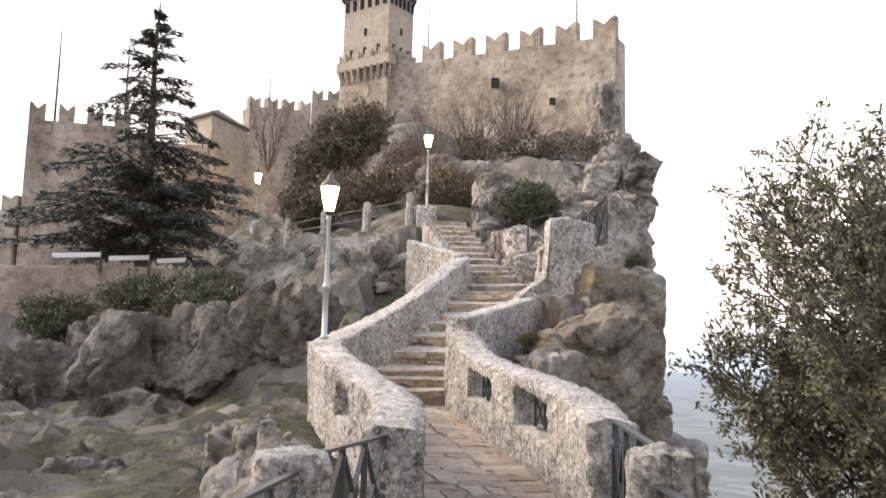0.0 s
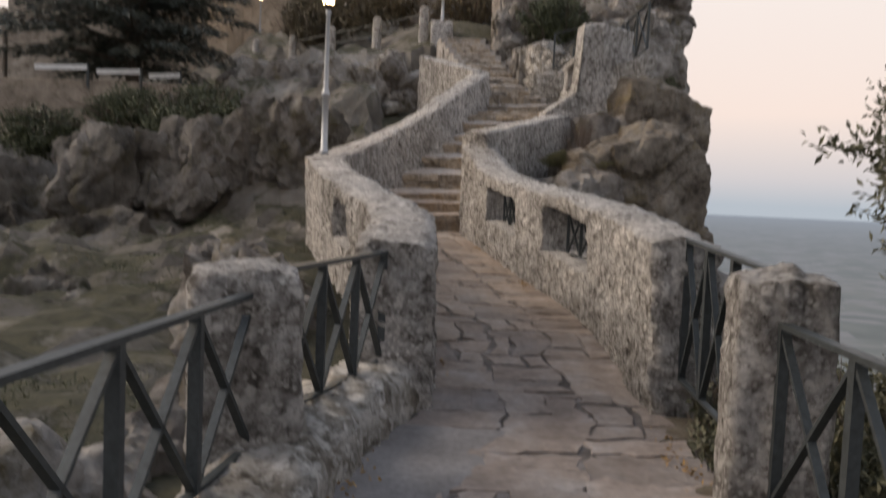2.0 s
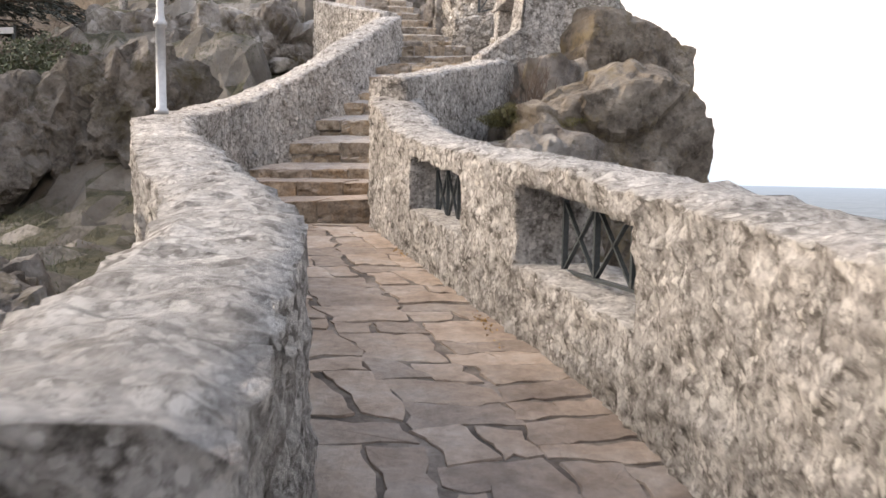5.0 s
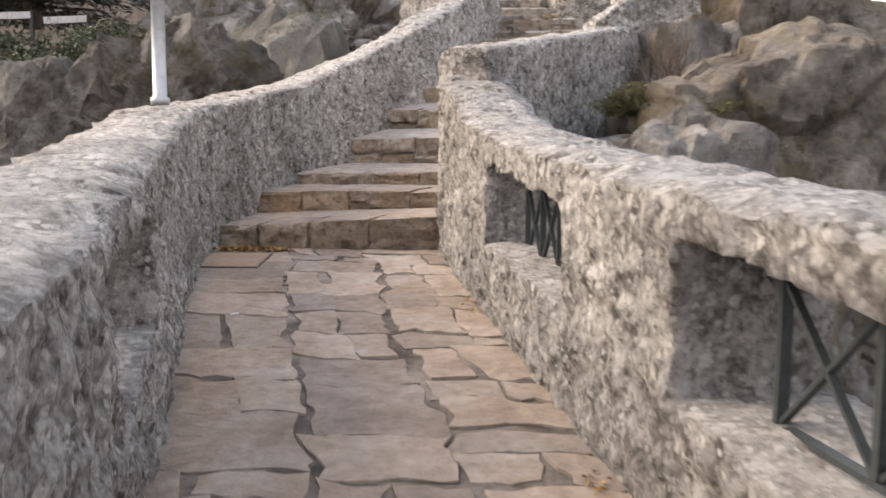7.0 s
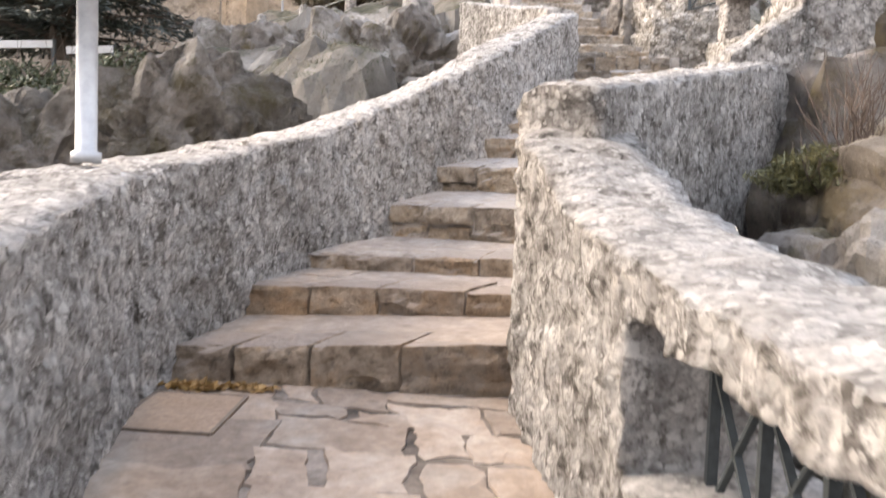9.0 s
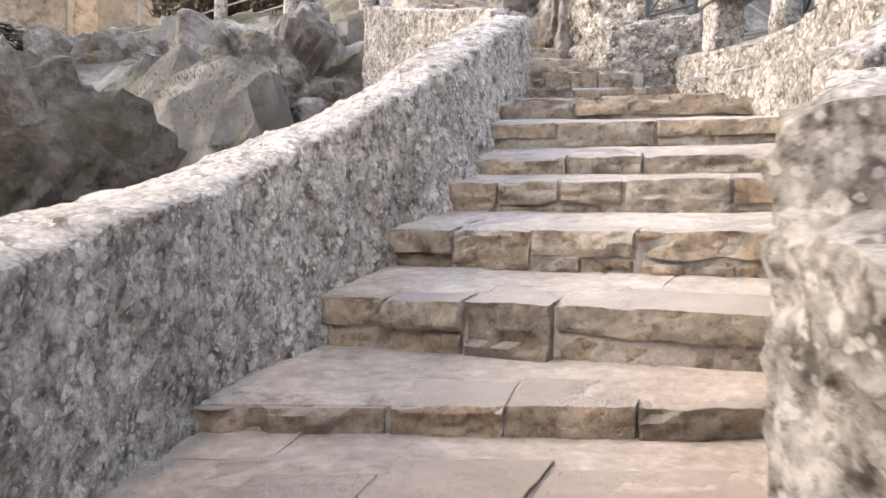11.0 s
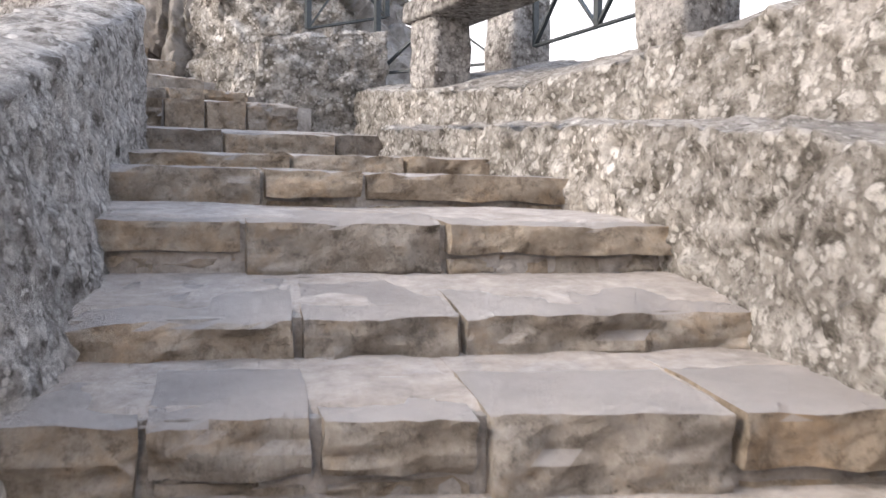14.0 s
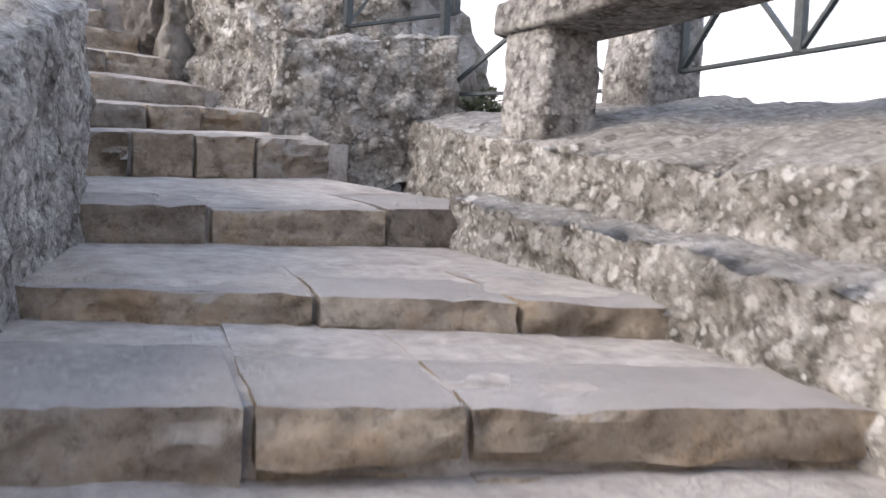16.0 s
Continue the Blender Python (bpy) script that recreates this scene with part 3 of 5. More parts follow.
def ground_z(x, y, r=0.0):
    z = hill_z(x, y)
    if z > -50 and r < 70:
        off = min(1.0, max(0.0, (abs(x + 0.1) - 1.6) / 1.0)) if y < 13 else min(1.0, max(0.0, (abs(x - 0.3) - 1.7) / 1.2))
        rugged = 0.3 * noise.ridged_multi_fractal(Vector((x * 0.33, y * 0.33, z * 0.2)), 0.9, 2.1, 6, 1.0, 2.0) - 0.45
        dist, pts = noise.voronoi(Vector((x * 1.1 + 0.3 * noise.noise(Vector((x, y, 0))), y * 1.1, z * 0.3)))
        broken = 0.12 * min(1.0, (dist[1] - dist[0]) * 3) + 0.10 * (noise.cell(pts[0] * 3.1) - 0.5)
        z += off * (rugged + broken + 0.22 * noise.fractal(Vector((x * 1.6, y * 1.6, 0)), 0.8, 2.2, 5))
        if abs(x) < 1.9 and y < 13.5:
            z = min(z, path_z(y) - 0.12)
        elif y >= 13 and -1.9 < x < 2.6 and y < 27:
            z = min(z, 0.4 + (y - 13) * 0.28)
    return z


def build_ground():
    cx, cy = -17.0, 12.0
    radii, r = [0.0], 0.0
    while r < 4900:
        r += 0.25 if r < 32 else (0.5 if r < 60 else r * 0.12)
        radii.append(min(r, 4900))
    sectors = 420
    verts, faces = [], []
    for r in radii:
        for k in range(sectors):
            a = 2 * math.pi * k / sectors
            x, y = cx + r * math.cos(a), cy + r * math.sin(a)
            z = ground_z(x, y, r)
            verts.append((x, y, z))
    for i in range(len(radii) - 1):
        for k in range(sectors):
            j = (k + 1) % sectors
            faces.append((i * sectors + k, (i + 1) * sectors + k, (i + 1) * sectors + j, i * sectors + j))
    tagged(mesh_ob("ground", verts, faces, GROUND), "craggy grey limestone hillside with thin grass above a plain with painted haze", "ground", kind="structure")


build_ground()

# ---- parapet walls ----
LEFT_LOW = [(-0.19, 5.28, -0.25, -0.21, 5.28, 0.88, 0.46), (-0.19, 7.2, -0.1, -0.22, 7.2, 0.99, 0.48), (-0.36, 8.1, 0.0, -0.41, 8.1, 1.09, 0.46), (-0.66, 9.1, 0.1, -0.70, 9.1, 1.2, 0.52),
            (-0.90, 10.1, 0.15, -0.95, 10.1, 1.30, 0.52), (-1.24, 11.3, 0.25, -1.28, 11.3, 1.42, 0.52), (-1.58, 12.75, 0.4, -1.62, 12.75, 1.63, 0.52)]
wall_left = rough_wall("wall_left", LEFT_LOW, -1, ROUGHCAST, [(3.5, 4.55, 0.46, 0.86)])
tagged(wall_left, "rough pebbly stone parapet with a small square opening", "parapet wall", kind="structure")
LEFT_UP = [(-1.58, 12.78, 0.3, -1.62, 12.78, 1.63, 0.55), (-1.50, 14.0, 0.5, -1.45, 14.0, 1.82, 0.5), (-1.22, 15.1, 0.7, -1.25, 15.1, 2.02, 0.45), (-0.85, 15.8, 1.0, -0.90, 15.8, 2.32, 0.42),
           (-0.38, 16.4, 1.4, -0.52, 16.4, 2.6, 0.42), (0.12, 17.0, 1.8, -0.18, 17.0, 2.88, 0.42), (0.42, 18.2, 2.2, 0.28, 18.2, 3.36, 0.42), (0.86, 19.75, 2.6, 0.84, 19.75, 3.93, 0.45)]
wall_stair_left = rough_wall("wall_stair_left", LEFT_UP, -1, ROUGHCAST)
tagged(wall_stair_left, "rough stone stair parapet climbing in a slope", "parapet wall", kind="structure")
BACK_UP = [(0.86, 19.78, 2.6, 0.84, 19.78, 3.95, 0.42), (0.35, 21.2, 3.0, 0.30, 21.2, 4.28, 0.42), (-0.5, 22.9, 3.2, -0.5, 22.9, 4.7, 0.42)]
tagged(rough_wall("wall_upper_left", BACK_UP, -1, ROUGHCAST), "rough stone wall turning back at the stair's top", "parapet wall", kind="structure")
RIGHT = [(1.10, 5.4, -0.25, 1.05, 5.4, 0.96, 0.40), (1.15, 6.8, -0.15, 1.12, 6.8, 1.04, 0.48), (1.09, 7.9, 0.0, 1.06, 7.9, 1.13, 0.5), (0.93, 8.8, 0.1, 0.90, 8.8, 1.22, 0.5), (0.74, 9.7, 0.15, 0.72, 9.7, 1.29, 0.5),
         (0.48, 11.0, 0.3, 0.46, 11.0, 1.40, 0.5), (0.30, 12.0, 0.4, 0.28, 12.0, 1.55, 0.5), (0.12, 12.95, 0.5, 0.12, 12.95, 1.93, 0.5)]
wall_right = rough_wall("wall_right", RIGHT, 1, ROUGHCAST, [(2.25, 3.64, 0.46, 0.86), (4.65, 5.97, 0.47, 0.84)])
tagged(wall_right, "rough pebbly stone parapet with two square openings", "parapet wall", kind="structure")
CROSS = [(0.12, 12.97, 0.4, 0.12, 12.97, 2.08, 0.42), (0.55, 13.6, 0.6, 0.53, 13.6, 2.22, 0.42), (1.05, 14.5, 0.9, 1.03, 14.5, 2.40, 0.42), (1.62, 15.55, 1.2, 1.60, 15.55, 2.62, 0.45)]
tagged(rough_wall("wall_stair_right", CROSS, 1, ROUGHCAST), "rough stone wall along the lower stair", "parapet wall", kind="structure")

# ---- the stair ----
def hewn_block(name, front, back, z_front, z_back, thick, mat, parent, seed, rough=0.016, cell=0.045, round_off=0.009):
    """A rough-hewn block. front, back: pairs of plan points, left then right; z_front, z_back: pairs of top heights; its face is chipped, its arris worn."""
    length, deep = (front[1] - front[0]).length, ((back[0] + back[1]) / 2 - (front[0] + front[1]) / 2).length
    nu, nv, nw = max(3, min(28, round(length / cell))), max(4, round(thick / 0.03)), max(2, min(6, round(deep / 0.12)))
    out = (front[0] - back[0]).normalized()
    along = (front[1] - front[0]).normalized()
    off = Vector((seed * 1.7, seed * 0.9, seed * 2.3))
    verts, index, faces = [], {}, []

    def at(i, j, k):
        if (i, j, k) not in index:
            u, v, w = i / nu, j / nv, k / nw
            c = front[0].lerp(front[1], u).lerp(back[0].lerp(back[1], u), w)
            top = (z_front[0] * (1 - u) + z_front[1] * u) * (1 - w) + (z_back[0] * (1 - u) + z_back[1] * u) * w
            p = Vector((c.x, c.y, top - thick * (1 - v)))
            q = p + off
            if k == 0:
                dist, pts = noise.voronoi(Vector((q.x, q.y, q.z * 1.6)) * 6.5 + 0.5 * noise.noise_vector(q * 5))
                chip = 0.9 * (noise.cell(pts[0] * 4.1) - 0.5) + 0.5 * min(0.6, dist[1] - dist[0]) + 0.5 * noise.fractal(q * 9, 0.8, 2.1, 4)
                chip += 0.75 * noise.fractal(Vector((q.x * 4, q.y * 4, q.z * 17)), 0.9, 2.1, 4)
                p += out * rough * chip
            if j == nv:
                p.z += 0.35 * rough * noise.fractal(q * 5, 0.8, 2.1, 4)
                if k == 0:
                    bite = max(0.0, noise.fractal(q * 5.5, 0.9, 2.1, 5) - 0.05)
                    p -= out * round_off * (0.3 + 2.6 * bite)
                    p.z -= round_off * (0.3 + 2.2 * bite)
            elif j == 0:
                p.z += rough * 0.9 * noise.noise(q * 6)
                if k == 0:
                    p -= out * round_off * 0.7
            if i in (0, nu):
                p += along * (round_off * (0.45 if k == 0 else 0.1) + 0.35 * rough * (0.5 + noise.noise(q * 8))) * (1 if i == 0 else -1)
            index[(i, j, k)] = len(verts)
            verts.append(p)
        return index[(i, j, k)]
    for i in range(nu):
        for j in range(nv):
            faces.append((at(i, j, 0), at(i + 1, j, 0), at(i + 1, j + 1, 0), at(i, j + 1, 0)))
            faces.append((at(i, j + 1, nw), at(i + 1, j + 1, nw), at(i + 1, j, nw), at(i, j, nw)))
        for k in range(nw):
            faces.append((at(i, nv, k), at(i + 1, nv, k), at(i + 1, nv, k + 1), at(i, nv, k + 1)))
            faces.append((at(i, 0, k + 1), at(i + 1, 0, k + 1), at(i + 1, 0, k), at(i, 0, k)))
    for j in range(nv):
        for k in range(nw):
            faces.append((at(0, j, k + 1), at(0, j, k), at(0, j + 1, k), at(0, j + 1, k + 1)))
            faces.append((at(nu, j, k), at(nu, j, k + 1), at(nu, j + 1, k + 1), at(nu, j + 1, k)))
    ob = mesh_ob(name, verts, faces, mat, parent, "", True)
    ob.data.set_sharp_from_angle(angle=radians(38))
    return ob


# left x, y, right x, y, top at the left and at the right, joints as shares of the width, share of the rise that the top course takes
STEPS = [(-1.62, 13.12, 0.14, 13.16, 0.75, 0.85, (0, 0.2, 0.42, 0.68, 1), 1.0), (-1.42, 14.0, 0.60, 13.98, 0.99, 1.01, (0, 0.16, 0.36, 0.62, 1), 1.0),
         (-1.25, 14.78, 1.02, 14.55, 1.14, 1.17, (0, 0.3, 0.5, 0.72, 1), 1.0), (-0.95, 15.76, 1.18, 14.75, 1.49, 1.49, (0, 0.17, 0.345, 0.53, 1), 0.55), (-0.48, 16.22, 1.42, 15.20, 1.82, 1.83, (0, 0.14, 0.345, 0.60, 1), 0.62),
         (-0.08, 16.72, 1.80, 15.68, 2.11, 2.12, (0, 0.1, 0.28, 0.46, 0.74, 1), 0.75), (0.05, 17.14, 2.05, 16.33, 2.30, 2.31, (0, 0.28, 0.5, 1), 1.0), (0.30, 17.65, 2.08, 16.80, 2.59, 2.58, (0, 0.19, 0.55, 1), 0.6),
         (0.45, 18.06, 2.12, 17.48, 2.81, 2.80, (0, 0.25, 0.49, 1), 0.8), (0.60, 18.80, 2.22, 18.13, 2.95, 2.94, (0, 0.4, 0.72, 1), 1.0), (0.82, 19.55, 2.26, 19.42, 3.155, 3.20, (0, 0.28, 0.77, 1), 1.0),
         (0.95, 20.42, 1.95, 20.48, 3.47, 3.53, (0, 0.16, 0.45, 0.75, 1), 1.0), (1.05, 21.2, 1.88, 21.28, 3.68, 3.72, (0, 0.35, 0.7, 1), 1.0)]
STEPS += [(0.97 - 0.13 * i, 21.9 + 0.48 * i, 1.74 - 0.13 * i, 21.96 + 0.48 * i, 3.92 + 0.23 * i, 3.93 + 0.23 * i, (0, 0.4 + 0.2 * (i % 2), 1), 1.0) for i in range(9)]
stair = thing("stairs", "worn old stone stair of uneven brown blocks", "stairs", kind="structure")
rng = random.Random(5)
for k, (lx, ly, rx, ry, zl, zr, joints, share) in enumerate(STEPS):
    fl, fr = Vector((lx, ly, 0)), Vector((rx, ry, 0))
    if k + 1 < len(STEPS):
        nx = STEPS[k + 1]
        bl, br, nl, nr = Vector((nx[0], nx[1], 0)), Vector((nx[2], nx[3], 0)), nx[4], nx[5]
    else:
        bl, br, nl, nr = fl + Vector((-0.1, 0.9, 0)), fr + Vector((-0.1, 0.9, 0)), zl + 0.2, zr + 0.2
    was_l, was_r = (STEPS[k - 1][4], STEPS[k - 1][5]) if k else (0.60, 0.60)
    slope = 0.25 if k < 4 else 0.36
    low_l, low_r = (was_l + (zl - was_l) * slope, was_r + (zr - was_r) * slope) if k else (0.58, 0.58)
    lift_l, lift_r = (nl - zl) * (0.25 if k < 3 else 0.36), (nr - zr) * (0.25 if k < 3 else 0.36)
    wide = (fr - fl).normalized() * 0.28
    deep = ((bl + br) / 2 - (fl + fr) / 2)
    tread_depth = deep.length
    back = deep.normalized() * 0.3
    inset = deep.normalized() * 0.05
    core = [fl - wide + inset, fr + wide + inset, br + wide + back, bl - wide + back]
    heights = [zl - 0.006, zr - 0.006, zr + lift_r - 0.006, zl + lift_l - 0.006]
    verts = [Vector((p.x, p.y, z)) for p, z in zip(core, heights)] + [Vector((p.x, p.y, min(low_l, low_r) - 0.5)) for p in core]
    step = mesh_ob("step", verts, [(0, 1, 2, 3), (4, 5, 1, 0), (5, 6, 2, 1), (6, 7, 3, 2), (7, 4, 0, 3), (7, 6, 5, 4)], STEPMORTAR, stair)
    wid = (fr - fl).length

    def plan(f, w):
        return fl.lerp(fr, f).lerp(bl.lerp(br, f), w)

    def high(f, w):
        return (zl + lift_l * w) * (1 - f) + (zr + lift_r * w) * f
    edges = list(joints)
    edges[0], edges[-1] = -0.10, 1.16
    for n_b, (a, b) in enumerate(zip(edges, edges[1:])):
        gap = rng.choice((0.002, 0.004, 0.009)) / wid
        a, b = a + gap, b - gap
        rise = (high((a + b) / 2, 0) - (low_l + (low_r - low_l) * (a + b) / 2))
        jut = rng.uniform(-0.022, 0.018) / tread_depth
        reach = min(0.96, rng.choice((0.30, 0.36, 0.45)) / tread_depth)
        dz = rng.uniform(-0.006, 0.008)
        course = rise * share if share < 1 and (n_b + k) % 3 != 2 else rise + 0.02
        hewn_block("riser_stone", (plan(a, jut), plan(b, jut)), (plan(a, reach), plan(b, reach)), (high(a, 0) + dz, high(b, 0) + dz), (high(a, reach) + dz, high(b, reach) + dz), course, STEPSTONE, step, k * 3.1 + n_b, rng.uniform(0.014, 0.03))
        if course < rise:
            bits = max(1, round((b - a) * wid / rng.uniform(0.18, 0.42)))
            set_in = rng.uniform(0.012, 0.05) / tread_depth
            for c in range(bits):
                x0, x1 = a + (b - a) * (c + 0.03) / bits, a + (b - a) * (c + 0.97) / bits
                dip = course + rng.uniform(0.004, 0.016)
                hewn_block("riser_stone", (plan(x0, set_in), plan(x1, set_in)), (plan(x0, reach), plan(x1, reach)), (high(x0, 0) - dip, high(x1, 0) - dip), (high(x0, 0) - dip, high(x1, 0) - dip), rise - course + 0.03, STEPSTONE, step, k * 5.7 + n_b + 0.3 * c, 0.024)
        # one or two slabs behind each front stone
        cell_a = a
        while reach < 0.9 and cell_a < b - 0.02:
            cell_b = b if (b - cell_a) * wid < 0.75 else cell_a + rng.uniform(0.35, 0.6) / wid
            slit = 0.006 / wid
            dz2 = rng.uniform(-0.004, 0.006)
            hewn_block("tread_slab", (plan(cell_a + slit, reach + 0.012 / tread_depth), plan(cell_b - slit, reach + 0.012 / tread_depth)), (plan(cell_a + slit, 1.08), plan(cell_b - slit, 1.08)),
                       (high(cell_a, reach) + dz2, high(cell_b, reach) + dz2), (high(cell_a, 1.0) + dz2, high(cell_b, 1.0) + dz2), 0.05, TREAD, step, k * 2.9 + n_b + cell_a, 0.012, 0.1, 0.006)
            cell_a = cell_b
    # cement washed over the joints and worn through in places
    nx_, ny_ = max(4, int(wid / 0.06)), max(3, int(tread_depth / 0.06))
    tv, tf = [], []
    for b in range(ny_ + 1):
        for a in range(nx_ + 1):
            f = -0.08 + 1.2 * a / nx_
            lip = (0.07 + 0.06 * lumps((f * wid, k, 1.0), 3.0)) / tread_depth
            w = lip + (1.05 - lip) * b / ny_
            c = plan(f, w)
            patch = noise.fractal(Vector((c.x * 1.3, c.y * 1.3, k * 3.3)), 0.8, 2.1, 4)
            tv.append((c.x, c.y, high(f, min(1.0, w)) + 0.013 * (patch + (0.0 if k < 4 else 0.25)) + 0.003 * lumps((c.x, c.y, k), 5.0) - (0.03 if b == 0 else 0.0)))
    for b in range(ny_):
        for a in range(nx_):
            tf.append((b * (nx_ + 1) + a, b * (nx_ + 1) + a + 1, (b + 1) * (nx_ + 1) + a + 1, (b + 1) * (nx_ + 1) + a))
    mesh_ob("tread", tv, tf, TREAD, step, "", True)


# ---- paved path ----
def path_edges(y):
    left = float(np.interp(y, [-6, 4, 5.2, 7.2, 8.1, 9.1, 10.1, 11.3, 13.1], [-0.95, -0.62, -0.2, -0.2, -0.36, -0.66, -0.9, -1.24, -1.6]))
    right = float(np.interp(y, [-6, 3.6, 4.2, 5.4, 7.9, 8.8, 9.7, 11, 13.1], [0.90, 0.96, 1.02, 1.12, 1.09, 0.93, 0.74, 0.48, 0.1]))
    return left, right


def build_path():
    verts, faces = [], []
    ys = [-6 + 0.1 * i for i in range(193)]
    for y in ys:
        l, r = path_edges(y)
        for k in range(17):
            x = l - 0.12 + (r - l + 0.24) * k / 16
            verts.append((x, y, path_z(y) - 0.009 + 0.006 * lumps((x, y, 0), 3)))
    for i in range(len(ys) - 1):
        for k in range(16):
            faces.append((i * 17 + k, i * 17 + k + 1, (i + 1) * 17 + k + 1, (i + 1) * 17 + k))
    pavement = tagged(mesh_ob("pavement", verts, faces, MORTAR), "worn irregular flagstone footpath with dark joints", "footpath", kind="structure")
    # smooth cement along the foot of the near kerb
    cv, cf = [], []
    cys = [-3.0 + 0.08 * i for i in range(100)]
    for y in cys:
        l, r = path_edges(y)
        for k in range(9):
            x = l - 0.05 + (0.40 * (r - l) + 0.16 * lumps((0.0, y, 4.0), 1.9)) * k / 8
            cv.append((x, y, path_z(y) + 0.007 - 0.012 * (k / 8) ** 2 - (0.02 if k == 8 else 0.0) + 0.014 * lumps((x, y, 7.0), 2.2) + 0.003 * lumps((x, y, 1.0), 9.0)))
    for i in range(len(cys) - 1):
        for k in range(8):
            cf.append((i * 9 + k, i * 9 + k + 1, (i + 1) * 9 + k + 1, (i + 1) * 9 + k))
    mesh_ob("cement_strip", cv, cf, CEMENT, pavement, "smooth bluish cement along the kerb", True)
    rnd = random.Random(11)

    def warp(u, y):
        l, r = path_edges(y)
        p = Vector((l + (r - l) * u, y, 0))
        d = 0.07 * noise.noise_vector(p * 1.3) + 0.05 * noise.noise_vector(p * 3.1) + 0.035 * noise.noise_vector(p * 7.5) + 0.016 * noise.noise_vector(p * 19)
        d.x *= min(1.0, 0.15 + 3.0 * max(0.0, min(u, 1 - u)))
        return Vector((p.x + d.x, y + d.y))
    lanes = [(-0.06, 0.34), (0.34, 0.69), (0.69, 1.06)]
    count = 0
    for n_l, (u0, u1) in enumerate(lanes):
        y = -3.0 + 0.13 * n_l
        while y < 13.05:
            near = 0.8 if 0.5 < y < 6.3 else 1.0
            depth = rnd.choice((0.18, 0.25, 0.3, 0.36, 0.44, 0.55)) * rnd.uniform(0.85, 1.15) * near
            y1 = min(y + depth, 13.15)
            cuts = [u0, u1]
            l, r = path_edges(y)
            if rnd.random() < 0.55 and (u1 - u0) * (r - l) > 0.34:
                cuts = [u0, u0 + (u1 - u0) * rnd.uniform(0.36, 0.64), u1]
            for a, b in zip(cuts, cuts[1:]):
                skew = [rnd.uniform(-0.035, 0.035) for _ in range(4)]
                side = [rnd.uniform(-0.022, 0.022) for _ in range(4)]
                corners = [(a + side[0], y + skew[0]), (b + side[1], y + skew[1]), (b + side[2], y1 + skew[2]), (a + side[3], y1 + skew[3])]
                ring = []
                for (ua, ya), (ub, yb) in zip(corners, corners[1:] + corners[:1]):
                    steps = max(2, round(math.hypot((ub - ua) * (r - l), yb - ya) / 0.07))
                    ring += [warp(ua + (ub - ua) * q / steps, ya + (yb - ya) * q / steps) for q in range(steps)]
                mid = sum(ring, Vector((0, 0))) / len(ring)
                gap = rnd.choice((0.002, 0.004, 0.006, 0.010, 0.016))
                dz = rnd.uniform(-0.003, 0.005)
                tip = (rnd.uniform(-0.012, 0.012), rnd.uniform(-0.012, 0.012))
                pts = []
                for n_p, p in enumerate(ring):
                    pull = mid - p
                    q = p + pull.normalized() * min(gap + 0.06 * max(0.0, noise.noise(Vector((p.x * 8, p.y * 8, 1.0))) - 0.08), pull.length * 0.4)
                    pts.append(Vector((q.x, q.y, path_z(q.y) + dz + tip[0] * (q.x - mid.x) + tip[1] * (q.y - mid.y))))
                slab("flagstone", pts, 0.04, PAVING, pavement, 0.003, 0.010, count * 0.37)
                count += 1
            y = y1
    # trodden earth between the paving and the drop
    ev, ef = [], []
    eys = [-4.0 + 0.08 * i for i in range(118)]
    for y in eys:
        l, r = path_edges(y)
        for k in range(10):
            x = r - 0.06 + 0.75 * k / 9
            ev.append((x, y, path_z(y) - 0.012 + 0.03 * lumps((x, y, 2.0), 3.0) + (0.02 * k / 9 if k < 7 else -0.10 * (k - 6))))
    for i in range(len(eys) - 1):
        for k in range(9):
            ef.append((i * 10 + k, i * 10 + k + 1, (i + 1) * 10 + k + 1, (i + 1) * 10 + k))
    tagged(mesh_ob("verge", ev, ef, EARTH, None, "", True), "narrow verge of brown earth beside the paving", "verge", kind="structure")


build_path()


# ---- posts, kerb and railings by the near path ----
def stone_post(x, y, z0, z1, w, d, seed, label, turn=0.0):
    bm = bmesh.new()
    k = 15
    bmesh.ops.create_cube(bm, size=1.0)
    bmesh.ops.subdivide_edges(bm, edges=bm.edges[:], cuts=k, use_grid_fill=True)
    rot = Matrix.Rotation(radians(turn), 3, "Z")
    for v in bm.verts:
        c = v.co.copy()
        r = Vector((c.x, c.y, 0))
        edge = (abs(c.x) > 0.45) + (abs(c.y) > 0.45)
        if edge == 2:
            c.x *= 0.95
            c.y *= 0.95
        if c.z > 0.45:
            c.z += 0.03 * (1 - 2.2 * r.length)
            c.x *= 0.95
            c.y *= 0.95
        p = rot @ Vector((c.x * w, c.y * d, 0)) + Vector((x, y, z0 + (c.z + 0.5) * (z1 - z0)))
        way = (rot @ Vector((c.x, c.y, 0.6 * max(0.0, c.z)))).normalized()
        v.co = pebbled(p + Vector((0, 0, seed)), way, 0.014) - Vector((0, 0, seed))
    return tagged(part("stone_post", bm, ROUGHCAST, smooth=True), label, "post", "stone posts along the path")


stone_post(-0.98, 4.03, -0.3, 0.83, 0.44, 0.42, 1.0, "square rough stone post between iron railings", 15)
stone_post(1.22, 3.94, -0.45, 0.89, 0.38, 0.42, 2.0, "square rough stone post beside a leafy drop", -12)


